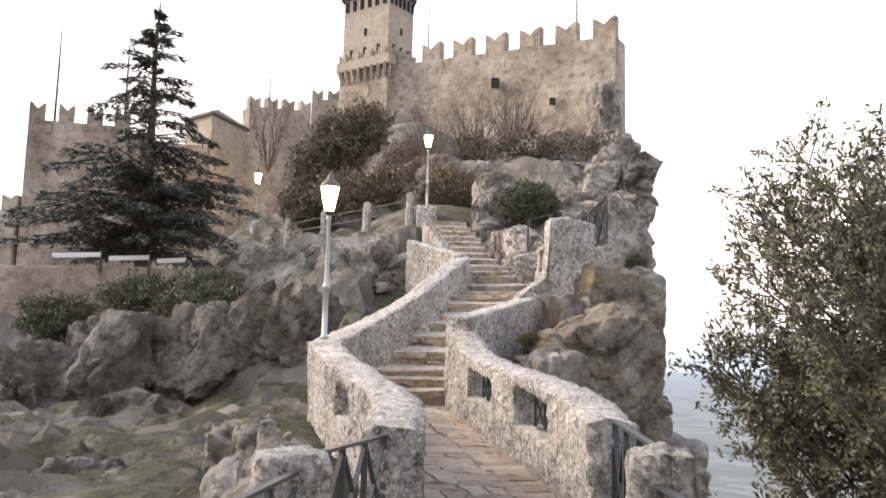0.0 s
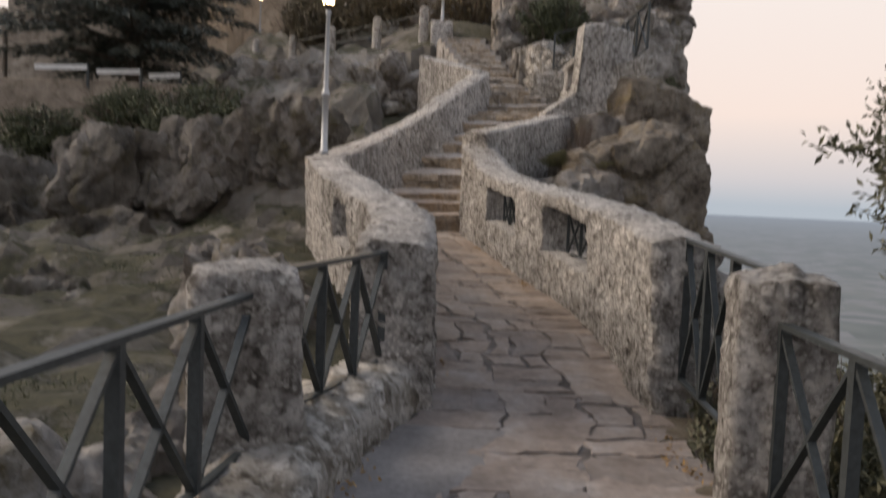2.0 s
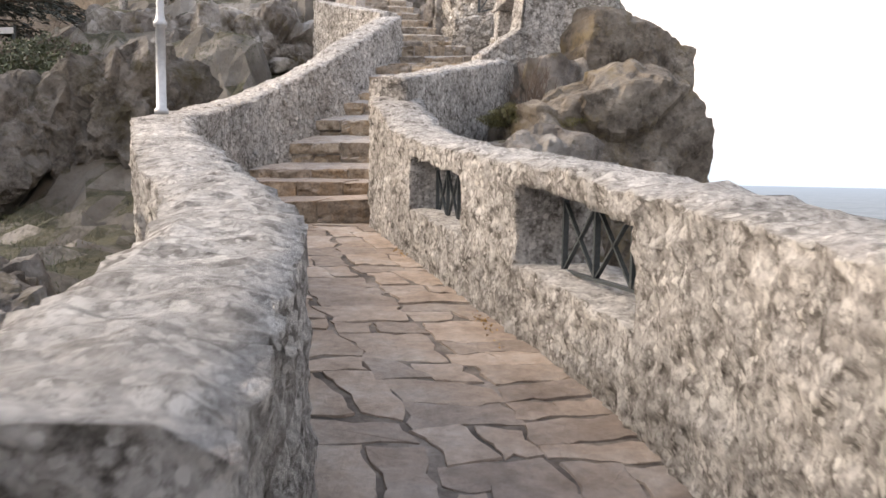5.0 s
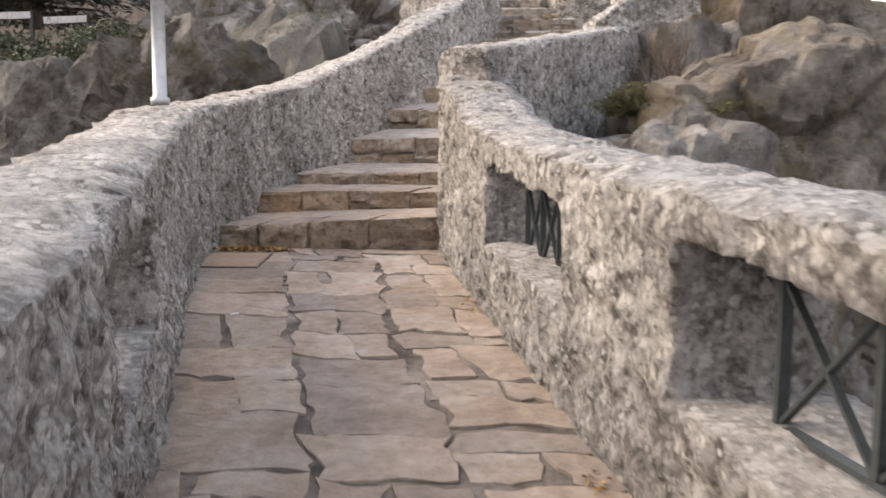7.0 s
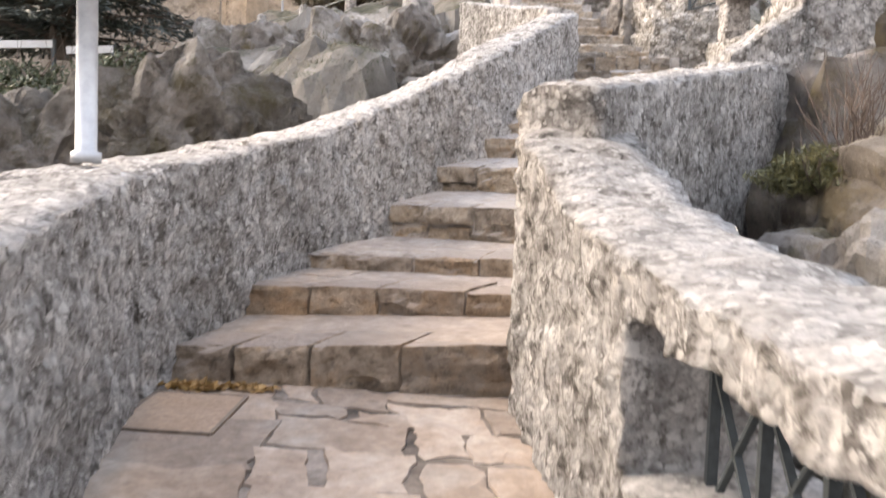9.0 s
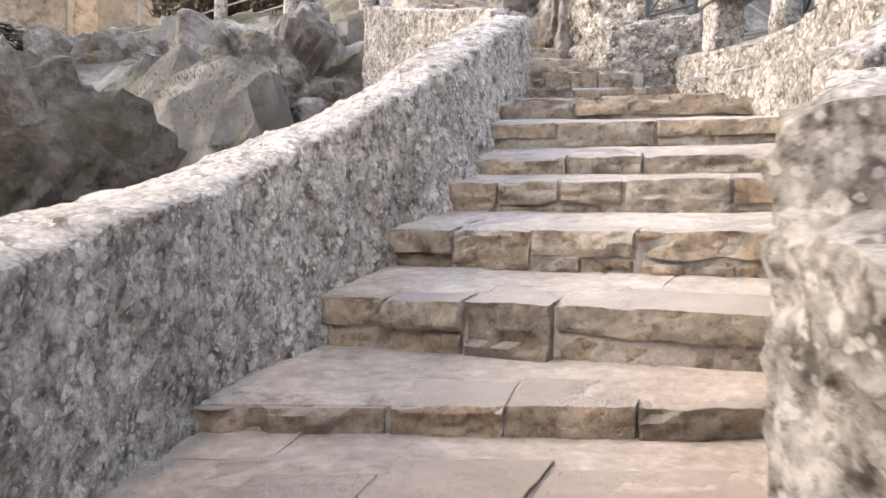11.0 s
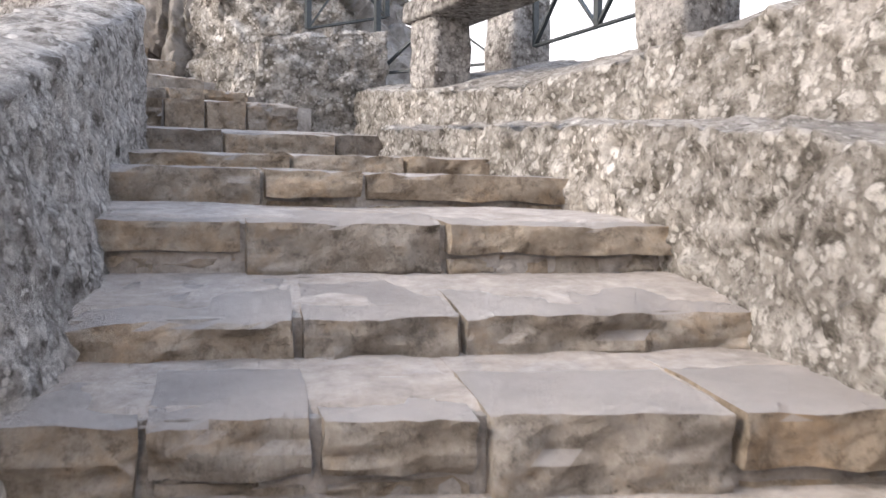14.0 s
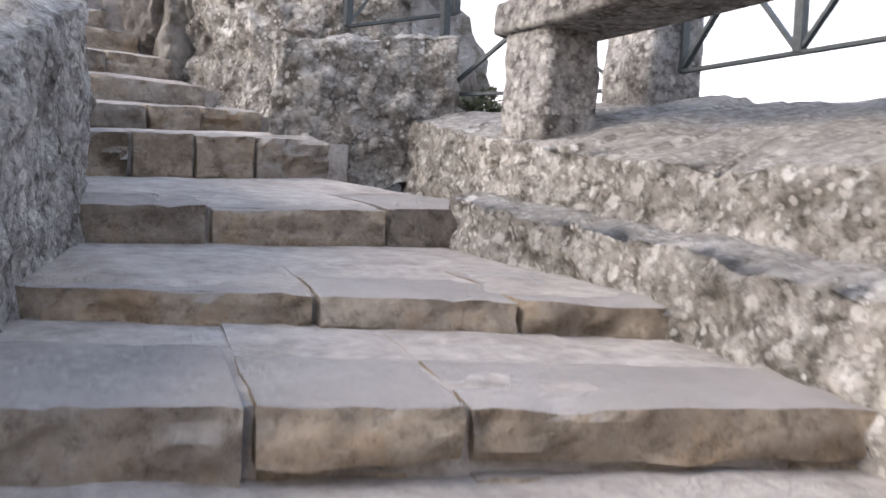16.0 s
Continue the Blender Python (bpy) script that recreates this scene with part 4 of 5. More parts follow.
def railing(a, b, z_low, z_high, nodes, name="railing", label="dark painted iron railing with crossed bars", end_posts=True, rise=0.0, w=0.042, cross=True):
    """Top and bottom rails, uprights and crossed braces between them."""
    rail = thing(name, label, "railing", "iron railings")
    A, B = Vector((a[0], a[1], 0)), Vector((b[0], b[1], 0))

    def at(f, z):
        p = A.lerp(B, f)
        return (p.x, p.y, z + rise * f)
    bm = bmesh.new()
    bar(bm, at(0, z_high), at(1, z_high), 0.05, 0.022)
    part("top_rail", bm, IRON, rail)
    bm = bmesh.new()
    bar(bm, at(0, z_low), at(1, z_low), 0.035, 0.016)
    part("bottom_rail", bm, IRON, rail)
    for i in range(nodes + 1):
        if (i in (0, nodes)) and not end_posts:
            continue
        bm = bmesh.new()
        bar(bm, at(i / nodes, z_low), at(i / nodes, z_high - 0.011), w)
        part("upright", bm, IRON, rail)
    for i in range(nodes):
        for f0, f1 in (((i, i + 1), (i + 1, i)) if cross else ((i, i + 1),)):
            bm = bmesh.new()
            bar(bm, at(f0 / nodes, z_low), at(f1 / nodes, z_high - 0.02), w * 0.75, w * 0.4)
            part("brace", bm, IRON, rail)
    return rail


railing((-0.84, 4.08), (-0.49, 5.30), 0.20, 0.82, 3)
railing((-1.25, 1.2), (-0.92, 3.88), 0.12, 0.74, 5)
railing((1.24, 4.14), (1.27, 5.40), 0.08, 0.90, 3, rise=0.06)
railing((0.98, -1.2), (1.16, 3.74), 0.02, 0.72, 8)
# railings within the wall's openings
railing((1.35, 7.3), (1.10, 8.85), 0.62, 1.02, 4, w=0.03)
railing((0.92, 9.98), (0.64, 11.25), 0.76, 1.17, 5, w=0.028)
railing((-0.90, 8.75), (-1.14, 9.72), 0.68, 1.06, 3, w=0.028)

KERB = [(-0.62, 0.0, -0.25, -0.66, 0.0, 0.05, 0.5), (-0.58, 3.5, -0.25, -0.64, 3.5, 0.10, 0.45), (-0.50, 4.2, -0.25, -0.56, 4.2, 0.18, 0.42), (-0.24, 5.3, -0.25, -0.32, 5.3, 0.22, 0.42)]
tagged(rough_wall("kerb_left", KERB, -1, WALLTOP, amp=0.035, rows_up=5, crown=0.06), "low uneven stone kerb under the railing", "kerb", kind="structure")


# ---- street lamps ----
def street_lamp(x, y, z, height, label, power=60):
    lamp = thing("street_lamp", label, "street lamp", "old-style street lamps")
    lamp.location = (x, y, z)
    s = height / 3.0
    bm = bmesh.new()
    lathe(bm, (0, 0, 0), [(0, 0.07 * s), (0.05 * s, 0.07 * s), (0.06 * s, 0.05 * s), (0.85 * s, 0.048 * s), (0.86 * s, 0.065 * s), (0.9 * s, 0.068 * s), (0.92 * s, 0.05 * s), (0.98 * s, 0.038 * s), (2.05 * s, 0.032 * s), (2.08 * s, 0.05 * s), (2.12 * s, 0.03 * s)], 14)
    part("post", bm, LAMPPOST, lamp, "pale grey painted post", True)
    bm = bmesh.new()
    lathe(bm, (0, 0, 2.12 * s), [(0, 0.03 * s), (0.05 * s, 0.075 * s), (0.08 * s, 0.08 * s)], 10)
    part("cup", bm, LAMPDARK, lamp)
    bm = bmesh.new()
    lathe(bm, (0, 0, 2.2 * s), [(0, 0.075 * s), (0.42 * s, 0.165 * s)], 6)
    glass = part("glass", bm, GLOW, lamp, "glowing warm glass lantern")
    glass.visible_shadow = False
    for k in range(6):
        a = 2 * math.pi * k / 6
        bm = bmesh.new()
        bar(bm, (0.078 * s * math.cos(a), 0.078 * s * math.sin(a), 2.19 * s), (0.17 * s * math.cos(a), 0.17 * s * math.sin(a), 2.63 * s), 0.014 * s)
        part("glazing_bar", bm, LAMPDARK, glass)
    bm = bmesh.new()
    lathe(bm, (0, 0, 2.62 * s), [(0, 0.19 * s), (0.03 * s, 0.185 * s), (0.12 * s, 0.10 * s), (0.16 * s, 0.05 * s), (0.21 * s, 0.05 * s), (0.23 * s, 0.02 * s), (0.28 * s, 0.015 * s)], 12)
    part("cap", bm, LAMPDARK, lamp, "dark metal cap", True)
    li = bpy.data.lights.new("lamp_light", "POINT")
    li.energy, li.color, li.shadow_soft_size = power, (1.0, 0.66, 0.34), 0.12 * s
    ob = new("lamp_light", li)
    ob.location = (x, y, z + 2.42 * s)
    return lamp


street_lamp(-1.91, 12.86, 1.66, 2.93, "tall grey street lamp lit, standing on the parapet", power=45)
street_lamp(-0.35, 27.6, 6.55, 2.9, "lit grey street lamp on a stone block above the stair", power=45)
street_lamp(-9.4, 42.5, 7.6, 3.6, "distant lit street lamp beside the castle road", power=45)

# ---- rock masses ----
def crag(label, line, count, size, mat, seed, lean=0.0, grain=0.085):
    """Broken limestone: angular chunks set close together along a line of x, y, z."""
    rnd = random.Random(seed)
    verts, faces = [], []
    for n_c in range(count):
        f = (n_c + rnd.uniform(0.1, 0.9)) / count * (len(line) - 1)
        i = min(int(f), len(line) - 2)
        c = Vector(line[i]).lerp(Vector(line[i + 1]), f - i)
        big = rnd.uniform(0.6, 1.15)
        c += Vector((rnd.uniform(-0.3, 0.3) * size[0], rnd.uniform(-0.5, 0.5) * size[1], rnd.uniform(-0.25, 0.2) * size[2]))
        turn = Euler((lean + rnd.uniform(-0.18, 0.18), rnd.uniform(-0.25, 0.25), rnd.uniform(-0.6, 0.6))).to_matrix()
        bm = bmesh.new()
        for q in range(20):
            d = Vector((rnd.gauss(0, 1), rnd.gauss(0, 1), rnd.gauss(0, 1))).normalized()
            d = d * 0.25 + d / max(abs(d.x), abs(d.y), abs(d.z)) * 0.75
            bm.verts.new(turn @ Vector((d.x * size[0] * big, d.y * size[1] * big, d.z * size[2] * big)) * rnd.uniform(0.85, 1.05) + c)
        hull = bmesh.ops.convex_hull(bm, input=bm.verts[:])
        bmesh.ops.delete(bm, geom=list({g for g in hull["geom_interior"] + hull["geom_unused"] if isinstance(g, bmesh.types.BMVert)}), context="VERTS")
        for _ in range(4):
            long = [e for e in bm.edges if e.calc_length() > 0.11 * max(size)]
            if not long:
                break
            bmesh.ops.subdivide_edges(bm, edges=long, cuts=1)
            bmesh.ops.triangulate(bm, faces=[g for g in bm.faces if len(g.verts) > 3])
        o = len(verts)
        bm.verts.index_update()
        for v in bm.verts:
            p = v.co
            dist, pts = noise.voronoi(Vector((p.x, p.y, p.z * 0.45)) * 1.5 / max(size) * 1.6 + 0.3 * noise.noise_vector(p * 0.8))
            crack = min(1.0, (dist[1] - dist[0]) * 5)
            way = (p - c).normalized()
            verts.append(p + way * max(size) * (grain * 1.4 * noise.fractal(p * 2.2, 0.9, 2.1, 5) + 0.06 * (crack - 1) + 0.08 * (noise.cell(pts[0] * 3.3) - 0.5)))
        faces += [tuple(o + v.index for v in g.verts) for g in bm.faces]
        bm.free()
    return tagged(mesh_ob("rock", verts, faces, mat), label, "rock")


crag("tall grey limestone face behind the lamp", [(-7.0, 16.4, 1.0), (-4.8, 16.9, 1.5), (-2.9, 17.6, 1.9)], 26, (0.72, 0.6, 1.1), SLOPEROCK, 61, -0.25)
crag("fractured grey rock face below the road", [(-12.5, 16.5, -1.6), (-10.0, 16.8, -0.4), (-7.4, 17.2, 0.5)], 12, (1.1, 0.8, 1.4), SLOPEROCK, 62, -0.25)
crag("broken grey limestone beside the stair wall", [(-5.6, 21.5, 2.2), (-3.6, 21.4, 2.4), (-1.9, 20.6, 2.3)], 32, (0.5, 0.5, 0.5), SLOPEROCK, 63, -0.3)
crag("pale broken outcrop below the parapet", [(-2.9, 10.9, -0.1), (-2.3, 9.6, 0.0), (-1.75, 8.3, -0.15), (-1.9, 7.0, -0.35)], 16, (0.5, 0.55, 0.62), ROCK, 64)
crag("pale broken rock below the iron railing", [(-1.75, 6.4, -0.4), (-1.55, 5.2, -0.45), (-1.75, 3.6, -0.5), (-1.9, 1.5, -0.7)], 14, (0.42, 0.5, 0.5), ROCK, 65)
crag("broad fractured rock face on the slope", [(-9.5, 14.0, -1.3), (-7.0, 14.4, -0.6), (-5.0, 14.9, -0.1)], 18, (0.75, 0.6, 0.85), SLOPEROCK, 67, -0.25)
crag("rugged rock above the lamp", [(-9.0, 20.5, 1.6), (-7.0, 21.0, 2.0), (-5.2, 22.6, 2.8), (-3.4, 24.0, 3.6)], 36, (0.6, 0.55, 0.55), SLOPEROCK, 68, -0.3)
crag("low brown rock on the grassy slope", [(-9.5, 11.5, -2.2), (-6.6, 11.0, -1.1), (-4.4, 9.8, -0.6), (-3.2, 8.0, -0.7)], 20, (0.75, 0.7, 0.75), DARKMOSSROCK, 66, -0.2)
boulder("rock", (2.86, 13.95, 0.75), (1.30, 1.05, 1.62), (0, -8, 8), STRATA, "big bedded brown boulder beside the stair", 1, 0.15, 0.6, 6, 0.34, -0.5)
boulder("rock", (3.5, 15.75, 2.0), (1.0, 0.85, 1.35), (0, 12, 8), STRATA, "brown rock behind the big boulder", 18, 0.18, 0.7, 6, 0.34, -0.5)
boulder("rock", (1.80, 12.95, 0.7), (0.62, 0.75, 0.95), (0, 0, 20), ROCK, "grey boulder behind the parapet", 2, 0.28, 1.3, 5)
boulder("rock", (3.3, 14.6, -2.6), (1.25, 1.6, 3.3), (0, 4, 10), ROCK, "steep grey cliff falling to the valley", 3, 0.22, 0.8, 6)
boulder("rock", (2.7, 15.6, 1.6), (0.95, 0.9, 1.3), (0, 0, 10), ROCK, "grey rock under the standing block", 16, 0.25, 1.0, 5)
boulder("rock", (4.3, 29.0, 2.9), (3.2, 3.2, 4.7), (0, 0, 10), ROCK, "overhanging limestone crag below the castle", 5, 0.26, 0.5, 6)
boulder("rock", (5.4, 35.5, 5.2), (4.0, 4.2, 4.6), (0, 0, 0), ROCK, "craggy cliff top under the castle wall", 6, 0.24, 0.45, 6)
boulder("rock", (7.7, 42.0, 8.0), (3.2, 3.4, 5.2), (0, 0, 0), ROCK, "craggy rock carrying the castle wall", 17, 0.22, 0.45, 6)
boulder("rock", (5.0, 25.5, 1.2), (1.9, 2.4, 3.6), (0, 4, 10), ROCK, "steep grey limestone cliff", 4, 0.22, 0.55, 6)
boulder("rock", (2.0, 27.6, 6.0), (0.85, 1.6, 2.0), (0, 0, 0), ROCK, "pale rock face beside the upper stair", 7, 0.26, 0.9, 6)
boulder("rock", (2.25, 23.4, 3.9), (0.85, 1.3, 1.4), (0, 0, 0), ROCK, "low pale rock at the bend of the stair", 22, 0.26, 0.9, 6)
boulder("rock", (7.0, 30.6, 8.0), (1.55, 1.7, 1.75), (0, 18, 0), ROCK, "overhanging nose of limestone on the cliff edge", 23, 0.3, 0.7, 6, 0.6, 0.3)
boulder("rock", (5.9, 30.2, 5.0), (1.7, 2.4, 3.0), (0, 0, 0), ROCK, "steep limestone face under the overhang", 24, 0.26, 0.6, 6)
boulder("rock", (9.35, 44.7, 13.6), (0.95, 1.0, 3.7), (0, 0, 30), ROCK, "ragged rock at the end of the castle wall", 25, 0.3, 0.7, 5)
boulder("rock", (4.0, 20.3, 1.4), (1.3, 2.6, 1.7), (0, 8, 0), ROCK, "sloping rock under the lookout", 8, 0.18, 0.8, 5)

boulder("rock", (0.6, 33.5, 7.4), (2.6, 2.4, 2.2), (0, 0, 20), ROCK, "weathered rock above the upper stair", 19, 0.26, 0.6, 5)
boulder("rock", (1.2, 42.0, 8.8), (4.0, 3.0, 3.4), (0, 0, 10), ROCK, "rock face below the castle wall", 20, 0.24, 0.5, 6)

boulder("rock", (-2.4, 24.6, 3.2), (1.7, 2.2, 1.5), (0, 0, 20), ROCK, "craggy grey rock beside the upper wall", 26, 0.26, 0.8, 6)
boulder("rock", (-4.8, 26.4, 3.5), (2.2, 2.0, 1.5), (0, 0, 50), ROCK, "craggy grey rock under the slope fence", 27, 0.26, 0.8, 6)
# spur wall with its tall block, on the boulder
SPUR = [(1.58, 15.22, 1.2, 1.60, 15.22, 2.66, 0.3), (2.12, 15.38, 1.6, 2.14, 15.38, 3.06, 0.3), (2.19, 15.40, 1.6, 2.22, 15.40, 4.22, 0.3), (2.6, 15.5, 1.8, 2.6, 15.5, 4.28, 0.3), (3.2, 15.75, 1.8, 3.16, 15.75, 4.2, 0.4)]
tagged(rough_wall("wall_spur", SPUR, -1, ROUGHCAST, ease=0), "rough stone spur wall rising to a tall block", "wall", kind="structure")

# ---- lookout terrace by the upper stair ----
TIER1 = [(1.62, 15.62, 1.5, 1.64, 15.62, 2.75, 0.8), (1.95, 16.5, 1.9, 1.98, 16.5, 2.95, 0.7), (2.10, 17.4, 2.2, 2.12, 17.4, 3.06, 0.6), (2.2, 18.2, 2.4, 2.20, 18.2, 3.14, 0.5), (2.22, 19.5, 2.8, 2.22, 19.5, 3.27, 0.5)]
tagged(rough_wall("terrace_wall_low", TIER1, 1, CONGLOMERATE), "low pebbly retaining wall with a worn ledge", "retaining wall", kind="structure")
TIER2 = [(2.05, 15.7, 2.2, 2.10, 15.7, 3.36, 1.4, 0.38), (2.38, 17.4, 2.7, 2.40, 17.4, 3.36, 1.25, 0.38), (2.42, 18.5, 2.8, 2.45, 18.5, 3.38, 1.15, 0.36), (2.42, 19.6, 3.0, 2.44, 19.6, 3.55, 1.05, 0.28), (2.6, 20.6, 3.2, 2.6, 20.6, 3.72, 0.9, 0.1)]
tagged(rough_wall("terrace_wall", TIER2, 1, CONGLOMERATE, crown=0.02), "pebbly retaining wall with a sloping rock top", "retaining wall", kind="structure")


def rough_beam(name, a, b, w, d, mat, label, category, seed, group=""):
    A, B = Vector(a), Vector(b)
    z = (B - A).normalized()
    side = z.cross(Vector((0, 0, 1)))
    side = side.normalized() if side.length > 0.1 else Vector((1, 0, 0))
    up = side.cross(z)
    bm = bmesh.new()
    bmesh.ops.create_cube(bm, size=1.0)
    bmesh.ops.subdivide_edges(bm, edges=bm.edges[:], cuts=6, use_grid_fill=True)
    for v in bm.verts:
        c = v.co
        r = 1 - 0.06 * ((abs(c.x) > 0.45) + (abs(c.y) > 0.45) + (abs(c.z) > 0.45) - 1)
        p = (A + B) / 2 + side * c.x * w * r + up * c.y * d * r + z * c.z * (B - A).length
        v.co = shaken(p, 0.014, 9)
    return tagged(part(name, bm, mat, smooth=True), label, category, group)


rough_beam("stone_slab", (2.64, 19.55, 4.04), (2.78, 16.75, 4.08), 0.42, 0.16, ROUGHCAST, "long rough stone slab resting on short pillars", "bench", 1)
rough_beam("stone_pillar", (2.62, 19.35, 3.50), (2.62, 19.35, 3.99), 0.30, 0.30, ROUGHCAST, "short rough pillar under the stone slab", "pillar", 2, "short pillars of the lookout")
rough_beam("stone_pillar", (2.72, 17.4, 3.40), (2.72, 17.4, 4.1), 0.32, 0.30, ROUGHCAST, "short rough pillar under the stone slab", "pillar", 3, "short pillars of the lookout")
rough_beam("stone_pillar", (3.42, 19.55, 3.45), (3.42, 19.55, 4.5), 0.36, 0.34, ROUGHCAST, "rough stone post holding the railing", "pillar", 4, "short pillars of the lookout")
rough_beam("stone_pillar", (3.40, 17.9, 3.40), (3.40, 17.9, 4.5), 0.36, 0.34, ROUGHCAST, "rough stone post holding the railing", "pillar", 5, "short pillars of the lookout")
railing((3.44, 19.38), (3.44, 18.08), 3.92, 4.75, 2)
railing((2.82, 20.6), (3.40, 19.72), 3.86, 4.7, 1)
railing((3.44, 17.7), (3.44, 15.9), 3.92, 4.75, 2)
RUBBLE = [(1.86, 20.75, 3.2, 1.88, 20.75, 4.08, 0.45), (2.3, 20.6, 3.3, 2.3, 20.6, 4.16, 0.45), (2.86, 20.45, 3.4, 2.84, 20.45, 4.20, 0.4)]
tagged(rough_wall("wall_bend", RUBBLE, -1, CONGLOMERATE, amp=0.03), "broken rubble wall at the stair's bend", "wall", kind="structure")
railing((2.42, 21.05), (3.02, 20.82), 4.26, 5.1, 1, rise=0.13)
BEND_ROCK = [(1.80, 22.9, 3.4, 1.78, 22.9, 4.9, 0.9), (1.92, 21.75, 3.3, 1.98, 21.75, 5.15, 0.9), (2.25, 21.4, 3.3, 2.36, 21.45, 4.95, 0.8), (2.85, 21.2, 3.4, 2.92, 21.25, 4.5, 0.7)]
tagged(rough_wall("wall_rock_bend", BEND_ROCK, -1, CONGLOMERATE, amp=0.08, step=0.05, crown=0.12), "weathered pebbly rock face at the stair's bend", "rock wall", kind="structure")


# ---- castle ----

def merlon(bm, a, b, z, h, out, thick):
    """A swallow-tailed merlon from a to b."""
    a, b = Vector((*a, 0)), Vector((*b, 0))
    o = Vector((*out, 0)) * thick
    prof = [(0, 0), (1, 0), (1, 1), (0.82, 0.92), (0.5, 0.66), (0.18, 0.92), (0, 1)]
    front = [bm.verts.new(a.lerp(b, f) + Vector((0, 0, z + h * g))) for f, g in prof]
    back = [bm.verts.new(a.lerp(b, f) + o + Vector((0, 0, z + h * g))) for f, g in prof]
    n = len(prof)
    bm.faces.new(front[:3] + [front[3], front[4]])
    bm.faces.new([front[0], front[4], front[5], front[6]])
    bm.faces.new([back[4], back[3], back[2], back[1], back[0]])
    bm.faces.new([back[6], back[5], back[4], back[0]])
    for i in range(n):
        j = (i + 1) % n
        bm.faces.new((front[j], front[i], back[i], back[j]))


def prism(bm, outline, z0, z1):
    """An upright solid on a plan outline; z1 may be one height or one for each corner."""
    n = len(outline)
    tops = z1 if isinstance(z1, (list, tuple)) else [z1] * n
    lo = [bm.verts.new((x, y, z0)) for x, y in outline]
    hi = [bm.verts.new((x, y, z)) for (x, y), z in zip(outline, tops)]
    for i in range(n):
        j = (i + 1) % n
        bm.faces.new((lo[i], lo[j], hi[j], hi[i]))
    bm.faces.new(hi)
    bm.faces.new(lo[::-1])


def curtain(a, b, z0, za, zb, thick, count, mw, mh, label, openings=()):
    """A crenellated wall from a to b, za and zb high at its ends."""
    A, B = Vector((*a, 0)), Vector((*b, 0))
    d = (B - A).normalized()
    out = Vector((-d.y, d.x, 0))
    wall = thing("castle_wall", label, "castle wall", "castle walls")
    bm = bmesh.new()
    cols, rws = 48, 20
    grid = []
    for i in range(cols + 1):
        f = i / cols
        p = A.lerp(B, f)
        top = za + f * (zb - za)
        col = []
        for j in range(rws + 1):
            z = z0 + (top - z0) * j / rws
            rough = 0.16 * lumps((p.x, p.y, z), 0.8) if j < rws else 0.0
            q = p - out * (0.25 * (1 - j / rws) + rough * (1 - j / rws))
            col.append(bm.verts.new((q.x, q.y, z)))
        bq = p + out * thick
        col.append(bm.verts.new((bq.x, bq.y, top)))
        col.append(bm.verts.new((bq.x, bq.y, z0)))
        grid.append(col)
    for i in range(cols):
        for j in range(rws + 2):
            bm.faces.new((grid[i][j], grid[i + 1][j], grid[i + 1][j + 1], grid[i][j + 1]))
    bm.faces.new(grid[0])
    bm.faces.new(grid[-1][::-1])
    part("wall", bm, CASTLE, wall)
    L = (B - A).length
    for k in range(count):
        s = (L - mw) * k / max(1, count - 1)
        p, q = A + d * s, A + d * (s + mw)
        bm = bmesh.new()
        merlon(bm, (p.x, p.y), (q.x, q.y), za + (zb - za) * (s + mw / 2) / L - 0.05, mh, (out.x, out.y), 0.55)
        part("merlon", bm, CASTLE, wall)
    for s, z, w, h in openings:
        p = A + d * s - out * 0.32
        bm = bmesh.new()
        bar(bm, (p.x, p.y, z), (p.x, p.y, z + h), w, 0.2)
        part("loophole", bm, DARKHOLE, wall)
    return wall


curtain((-1.05, 51.24), (9.95, 44.13), 9.0, 20.3, 19.6, 1.6, 6, 1.35, 1.25, "long crenellated castle wall on the cliff top", ((5.6, 17.6, 0.5, 0.6), (9.4, 16.0, 0.35, 0.4)))
curtain((-19.8, 38.64), (-15.6, 40.6), 1.5, 12.35, 12.6, 1.5, 4, 0.72, 0.95, "tall grey crenellated castle bastion", ((0.9, 8.6, 0.25, 0.25), (2.2, 8.8, 0.35, 0.4)))
curtain((-15.6, 40.6), (-11.6, 44.6), 2.0, 12.0, 12.6, 1.5, 1, 0.9, 0.4, "plain grey castle wall behind the cedar")
curtain((-25.0, 38.2), (-19.9, 38.4), 1.0, 6.9, 8.0, 1.2, 4, 0.7, 0.7, "low crenellated outer castle wall")
curtain((-11.6, 49.4), (-8.15, 51.6), 6.0, 16.5, 16.9, 1.2, 4, 0.7, 0.7, "crenellated upper castle wall")
curtain((-8.1, 51.6), (-6.4, 51.9), 6.0, 17.7, 17.8, 1.2, 2, 0.7, 0.7, "crenellated castle wall below the tower")
curtain((-11.8, 46.5), (-1.0, 51.2), 6.0, 13.5, 17.5, 1.2, 1, 0.9, 0.4, "plain lower castle wall above the slope")

curtain((-3.4, 52.0), (-1.0, 51.2), 9.0, 20.2, 20.3, 1.4, 1, 0.9, 0.9, "short castle wall joining the tower")

